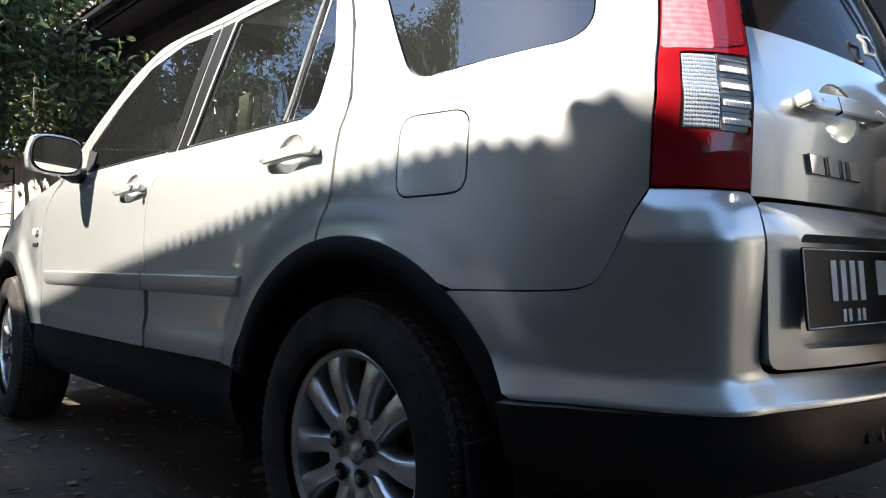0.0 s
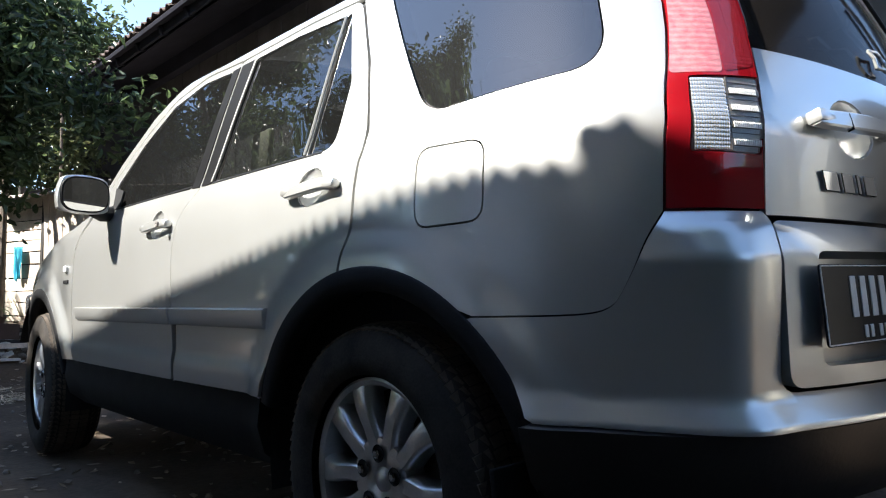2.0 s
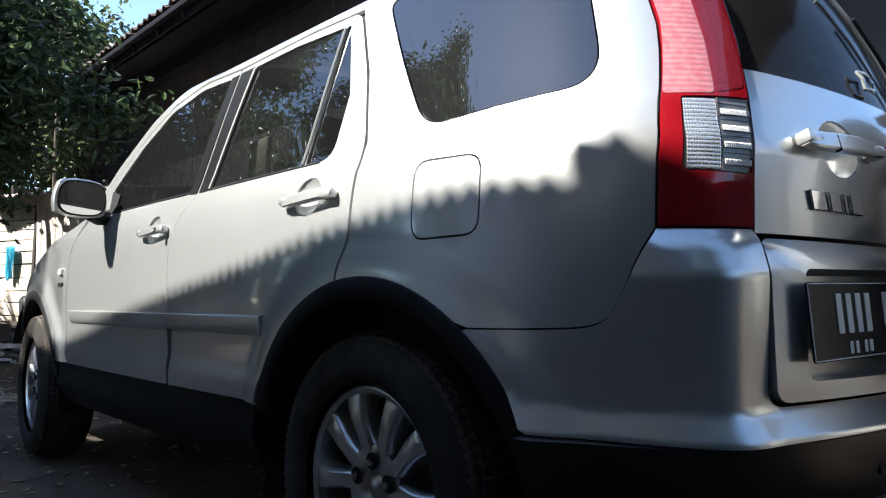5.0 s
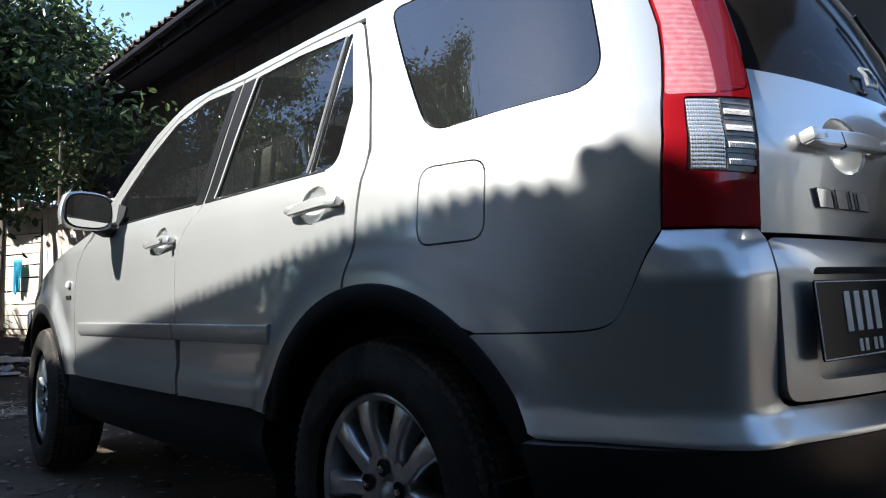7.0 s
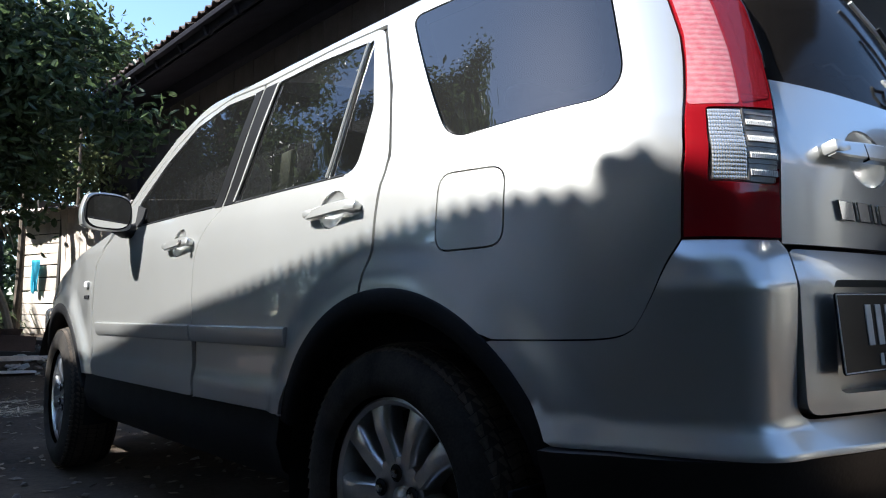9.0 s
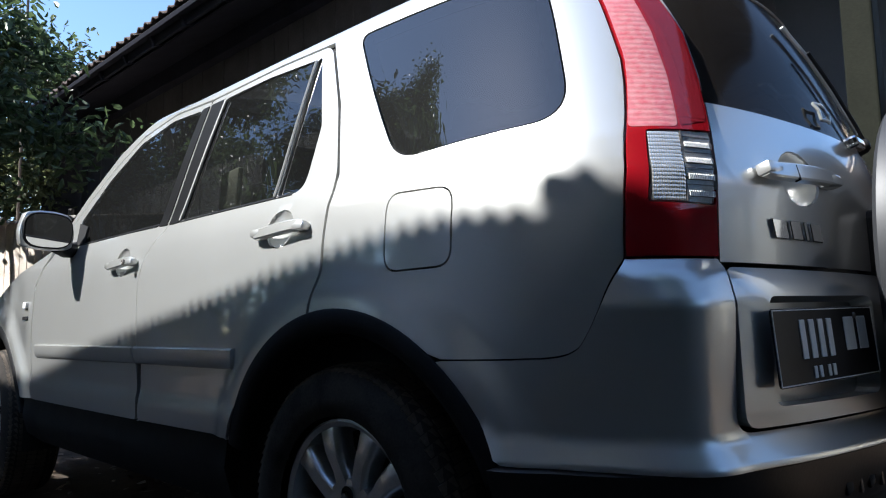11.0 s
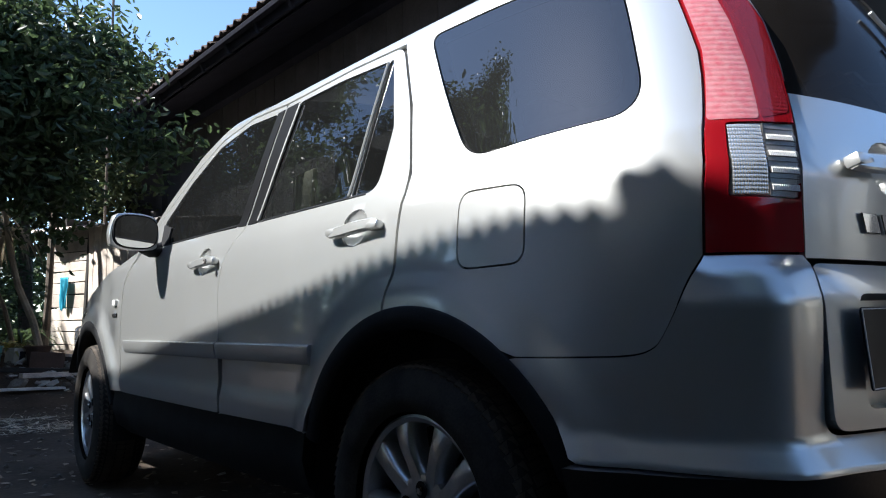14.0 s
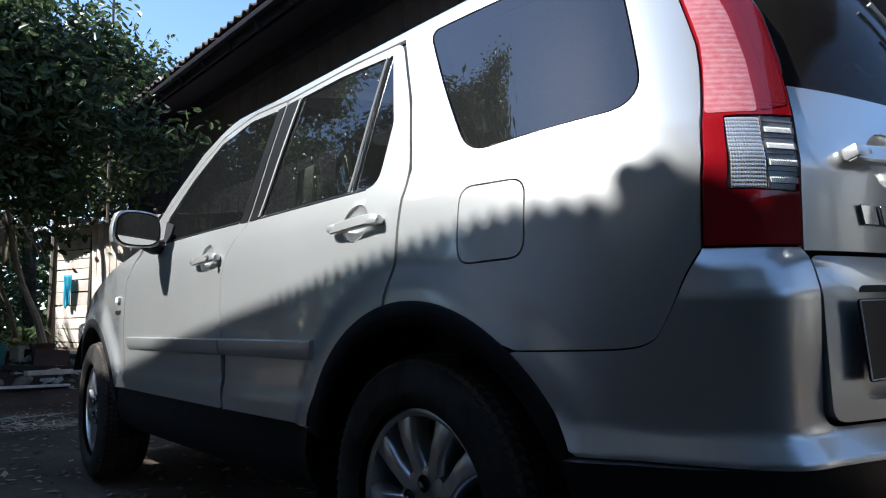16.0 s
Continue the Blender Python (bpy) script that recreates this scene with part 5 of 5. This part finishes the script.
for k, (x, y, r, h) in enumerate(((-2.8, 11.2, 1.3, 1.9), (-1.9, 12.4, 1.3, 2.2), (-.9, 13.0, 1.3, 2.4), (.1, 13.4, 1.3, 2.6), (-3.9, 12.0, 1.5, 2.4), (1.9, 13.0, 1.3, 2.6), (-5.6, 13.5, 1.8, 2.6), (3.2, 13.6, 1.6, 2.8), (-.2, 15.0, 1.8, 3.0), (-1.8, 15.5, 1.8, 3.0), (-3.6, 15.5, 1.8, 3.2))):
    bush(x, y, r, h, 40 + k, LEAF_DARK, "dense dark green bush at the yard's edge")


# far edge of woods round the yard
rng = np.random.default_rng(77)
n = 26000
a = rng.uniform(radians(20), radians(200), n)
r = rng.uniform(19, 22, n)
h = np.abs(rng.normal(size=n)) * 1.6 * (1 + .5 * np.sin(a * 23) + .4 * np.sin(a * 41 + 1)) * (1 - .75 * ease(radians(132), radians(142), a))
woods = leaves("far_woods", np.stack([-1 + r * np.cos(a), 1 + r * np.sin(a), np.clip(h, 0, 6)], 1), .42, LEAF_DARK, None, rng, .3, .55)
tagged(woods, "dark green edge of woods round the yard", "woods", kind="stuff")


# ---- clutter by the shed: leaning stems, hanging dry palm leaves, a block, a pot, a spiky plant, rubble
def stem(points, r, label, taper=.6):
    ob = tagged(part("stem", tube(points, r, 8, taper=taper), PALEBARK if "pale" in label else BARK, None, "", True), label, "tree stem")
    return ob


g = ground_height
stem([(-.02, 7.95, g(-.02, 7.95) - .05), (-.14, 8.0, .85), (-.30, 8.05, 1.25), (-.40, 8.1, 1.7), (-.48, 8.2, 2.3)], .045, "thin pale leaning tree stem beside the shed")
stem([(-.22, 8.4, .40), (-.36, 8.45, 1.0), (-.58, 8.5, 1.55), (-.70, 8.6, 2.2)], .03, "thin grey tree stem leaning outwards")
stem([(.10, 8.6, .40), (.13, 8.62, 1.2), (.15, 8.7, 2.2), (.20, 8.9, 3.2)], .05, "dark upright tree stem beside the shed")
stem([(1.08, 9.9, .2), (1.08, 9.9, 3.0), (1.085, 9.92, 6.6)], .022, "thin grey upright pole above the shed", .8)
DRY = leaf_material("dry_palm", (0.26, 0.22, 0.15), (0.36, 0.31, 0.22), 0.2)
YELLOW = leaf_material("yellow_leaves", (0.22, 0.23, 0.06), (0.32, 0.30, 0.10), 0.3)


def palm(x, y, z, n, length, droop, mat, name, label, seed):
    """A rosette of long narrow leaves."""
    rng = np.random.default_rng(seed)
    v, f = [], []
    for k in range(n):
        a, up = rng.uniform(0, 2 * math.pi), rng.uniform(.3, 1.1)
        L, p = length * rng.uniform(.7, 1.1), np.array([0., 0., 0.])
        d = np.array([math.cos(a), math.sin(a), up])
        side = np.array([-math.sin(a), math.cos(a), 0]) * .02
        i0 = len(v)
        for j in range(6):
            w = math.sin(math.pi * (.12 + .88 * j / 5 * .98)) + .05
            v += [tuple(p - side * w), tuple(p + side * w)]
            p = p + d / np.linalg.norm(d) * L / 5
            d = d + np.array([0, 0, -droop])
        f += [(i0 + 2 * j, i0 + 2 * j + 1, i0 + 2 * j + 3, i0 + 2 * j + 2) for j in range(5)]
    ob = mesh_object(name, v, f, mat, None, smooth=False)
    ob.location = (x, y, z)
    return tagged(ob, label, "plant")


palm(-.36, 8.0, g(-.36, 8.0) + .10, 34, .34, .28, YELLOW, "spiky_plant", "yellow-green spiky plant among the rubble", 3)
palm(-.42, 8.25, 1.80, 30, .75, .75, DRY, "dry_palm", "hanging dry palm leaves on a stem", 5)
palm(-.75, 8.5, 2.0, 34, .95, .7, DRY, "dry_palm", "hanging dry palm leaves on a stem", 6)
palm(-.10, 9.0, .55, 40, .8, .35, LEAF_DARK, "palm_shrub", "low dark palm shrub beside the shed", 12)
palm(-.9, 9.2, .55, 44, 1.0, .35, LEAF_DARK, "palm_shrub", "low dark palm shrub at the yard's edge", 14)

blk = tagged(new("concrete_block"), "pale concrete block on the rubble", "block")
part("block_body", box(.20, .18, .17, None, .012), material("pale_concrete", (0.52, 0.48, 0.40), 0.9, 0, 0.2, 8, 60, 0.3), blk)
part("block_core", box(.07, .185, .10, None, .006), LINER, blk)
blk.matrix_world = pose(-.29, 7.9, g(-.29, 7.9) + .075, 0, 4, 20)
pot = tagged(part("pot", lathe([(0, .0001), (0, .09), (.20, .125), (.22, .14), (.235, .14), (.235, .125), (.06, .10), (.06, .0001)], 28, "Z"), material("brown_clay", (0.10, 0.06, 0.045), 0.8, 0, 0.3, 6, 60, 0.2), None, "", True), "dark brown clay pot on the earth", "pot")
pot.matrix_world = pose(-.12, 7.75, g(-.12, 7.75) - .01)


bin_ = tagged(new("bin"), "teal plastic bin standing on the earth bank", "bin")
TEAL = material("teal_plastic", (0.03, 0.17, 0.19), 0.45, 0, 0.15, 8, 80)
part("bin_body", lathe([(0, .0001), (0, .10), (.02, .11), (.26, .135), (.27, .145), (.285, .145), (.285, .128), (.02, .10), (.02, .0001)], 32, "Z"), TEAL, bin_, "", True)
part("bin_handle", tube([(.14 * math.cos(a), .012, .27 - .10 * math.sin(a)) for a in np.linspace(0, math.pi, 15)], .004, 6), STEEL, bin_, "thin wire handle", True, pose(0, -.14, 0, -12))
bin_.matrix_world = pose(-.62, 7.62, g(-.62, 7.62) - .01)
board = tagged(part("board", box(1.25, .11, .025, None, .004), material("white_board", (0.62, 0.60, 0.55), 0.7, 0, 0.2, 6, 60, 0.2), None), "long whitish board lying on the ground", "board")
board.matrix_world = pose(-.62, 6.95, g(-.62, 6.95) + .05, 0, 2, 8)
slab = tagged(part("slab", box(.34, .04, .22, None, .008), material("brown_slab", (0.10, 0.060, 0.042), 0.85, 0, 0.3, 6, 60, 0.3), None), "brown clay slab leaning on the rubble", "slab")
slab.matrix_world = pose(-.06, 7.58, g(-.06, 7.58) + .10, -22, 4, -12)


def stone_mesh(seed):
    rng = np.random.default_rng(seed)
    bm = bmesh.new()
    bmesh.ops.create_icosphere(bm, subdivisions=2, radius=1)
    for v in bm.verts:
        v.co *= 1 + .35 * noise.noise(v.co * 1.3 + Vector((seed * 3.1, 0, 0)))
        v.co.z *= .6
    me = bpy.data.meshes.new("stone")
    bm.to_mesh(me)
    bm.free()
    me.materials.append(STONE)
    return me


stones = [stone_mesh(k) for k in range(6)]
rng = np.random.default_rng(9)
for k in range(120):
    x, y = rng.uniform(-1.6, 1.3), rng.uniform(7.1, 8.5)
    r = float(rng.gamma(2.2, .016) + .016)
    o = tagged(new("stone", stones[k % 6]), "pale broken stone on the earth bank", "stone", "rubble by the shed")
    o.matrix_world = pose(x, y, g(x, y) + r * .25, rng.uniform(-20, 20), rng.uniform(-20, 20), rng.uniform(0, 360)) @ Matrix.Scale(r, 4)
# white bits of the rubble, more of them to imitate its sunlit pieces
CHIP = material("sunlit_white_fragments", (0.60, 0.57, 0.52), 0.7, 0, 0.2, 9, 60, 0.2, per_object=0.25)
chip = bpy.data.meshes.new("fragment")
bm = prism([(-.05, -.03), (.03, -.04), (.055, .01), (.01, .045), (-.04, .025)], .014, .002)
bm.to_mesh(chip)
bm.free()
chip.materials.append(CHIP)
for k in range(46):
    x, y = rng.uniform(-.45, 1.0), rng.uniform(6.9, 7.9)
    o = tagged(new("fragment", chip), "whitish fragment, also standing in for sunlit rubble", "fragment", "tile fragments by the shed")
    o.matrix_world = pose(x, y, g(x, y) + .03, 90 + rng.uniform(-35, 35), rng.uniform(-25, 25), rng.uniform(0, 360)) @ Matrix.Scale(float(rng.uniform(.5, 1.4)), 4)
for k in range(7):
    x, y = rng.uniform(-.2, 1.2), rng.uniform(7.3, 8.1)
    o = tagged(part("timber", box(rng.uniform(.5, 1.1), .07, .05, None, .006), DARKWOOD if k % 2 else PLANK, None), "weathered timber offcut on the rubble", "timber", "timber by the shed")
    o.matrix_world = pose(x, y, g(x, y) + .05, 0, rng.uniform(-6, 6), rng.uniform(-40, 40))

# dry leaves, pebbles and a paper scrap on the ground
n = 5200
x, y = rng.uniform(-5, 3.5, n), rng.uniform(-3.5, 9, n)
c = np.stack([x, y, [g(a, b) + .004 for a, b in zip(x, y)]], 1)
d = rng.normal(size=(n, 3)) * np.array([1, 1, .18])
d /= np.linalg.norm(d, axis=1, keepdims=True)
e = np.cross(d, np.array([0, 0, 1.]) + rng.normal(size=(n, 3)) * .25)
e /= np.linalg.norm(e, axis=1, keepdims=True)
L = rng.uniform(.025, .075, (n, 1))
v = np.stack([c, c + d * L * .5 + e * L * .24, c + d * L, c + d * L * .5 - e * L * .24], 1).reshape(-1, 3)
v[:, 2] = np.maximum(v[:, 2], np.repeat(c[:, 2], 4) - .001) + .003
tagged(mesh_object("leaf_litter", v, [(4 * i, 4 * i + 1, 4 * i + 2, 4 * i + 3) for i in range(n)], LITTER, smooth=False), "dry brown leaves strewn on the earth", "leaf litter", kind="stuff")
# two patches of pale strips that imitate dappled sunlight on the earth
n = 700
x = np.concatenate([rng.normal(-.50, .22, n // 2), rng.normal(-.95, .28, n // 2)])
y = np.concatenate([rng.normal(5.0, .16, n // 2), rng.normal(5.6, .12, n // 2)])
c = np.stack([x, y, [g(a, b) + .008 for a, b in zip(x, y)]], 1)
d = rng.normal(size=(n, 3)) * np.array([1, .6, .12])
d /= np.linalg.norm(d, axis=1, keepdims=True)
e = np.cross(d, np.array([0, 0, 1.]) + rng.normal(size=(n, 3)) * .3)
L = rng.uniform(.05, .16, (n, 1))
v = np.stack([c, c + d * L * .5 + e * .006, c + d * L, c + d * L * .5 - e * .006], 1).reshape(-1, 3)
v[:, 2] = np.maximum(v[:, 2], np.repeat(c[:, 2], 4))
SUN_FLECK = leaf_material("sun_fleck_pale", (0.42, 0.34, 0.24), (0.58, 0.50, 0.38), 0.1)
tagged(mesh_object("sun_flecks", v, [(4 * i, 4 * i + 1, 4 * i + 2, 4 * i + 3) for i in range(n)], SUN_FLECK, smooth=False), "pale strips standing in for sun dapples on the earth", "straw", kind="stuff")
bm = bmesh.new()
for k in range(900):
    x, y = rng.uniform(-4, 3), rng.uniform(-3, 7)
    r = rng.uniform(.006, .02)
    bmesh.ops.create_icosphere(bm, subdivisions=1, radius=r, matrix=pose(x, y, g(x, y) + r * .3, rng.uniform(0, 90), rng.uniform(0, 90)))
tagged(part("pebbles", bm, STONE, None, "", True), "small pale pebbles on the earth", "pebbles", kind="stuff")
bm = bmesh.new()
vs = [bm.verts.new(p) for p in ((-.02, -.012, 0), (.018, -.016, .004), (.024, .010, .012), (.0, .018, .006), (-.022, .008, .002))]
bm.faces.new(vs)
scrap = tagged(part("paper_scrap", bm, WHITE, None), "small white paper scrap under the car", "litter")
scrap.matrix_world = pose(-.29, 2.33, g(-.29, 2.33) + .012)

# unseen bushes, added so that doors and bumper reflect dark green
for k, (x, y, r, h) in enumerate(((-2.9, 6.9, .8, 2.0), (-3.0, 7.8, .8, 2.0), (-3.2, 9.0, .8, 2.0), (-9.6, 1.2, .6, .8), (-9.8, 2.6, .6, .7), (-9.5, 4.2, .7, .9), (-9.3, 5.8, .7, 1.0), (-4.6, 7.4, 1.0, 2.4), (-5.8, 7.2, 1.0, 2.4), (-7.0, 7.0, 1.0, 2.4), (-8.2, 6.9, 1.0, 2.2), (-2.3, 9.3, 1.0, 2.2), (-4.0, 8.4, 1.0, 2.3), (-2.5, 8.3, .9, 2.0), (-2.7, -3.5, 1.1, 2.5), (-3.5, -2.5, .8, 2.2), (-1.4, -4.7, 1.2, 2.7), (-4.2, -2.9, .6, 1.8), (-4.3, -5.0, .7, 1.8))):
    bush(x, y, r, h, 140 + k, LEAF_DARK, "unseen green bush added for the car's reflections", count=2600)
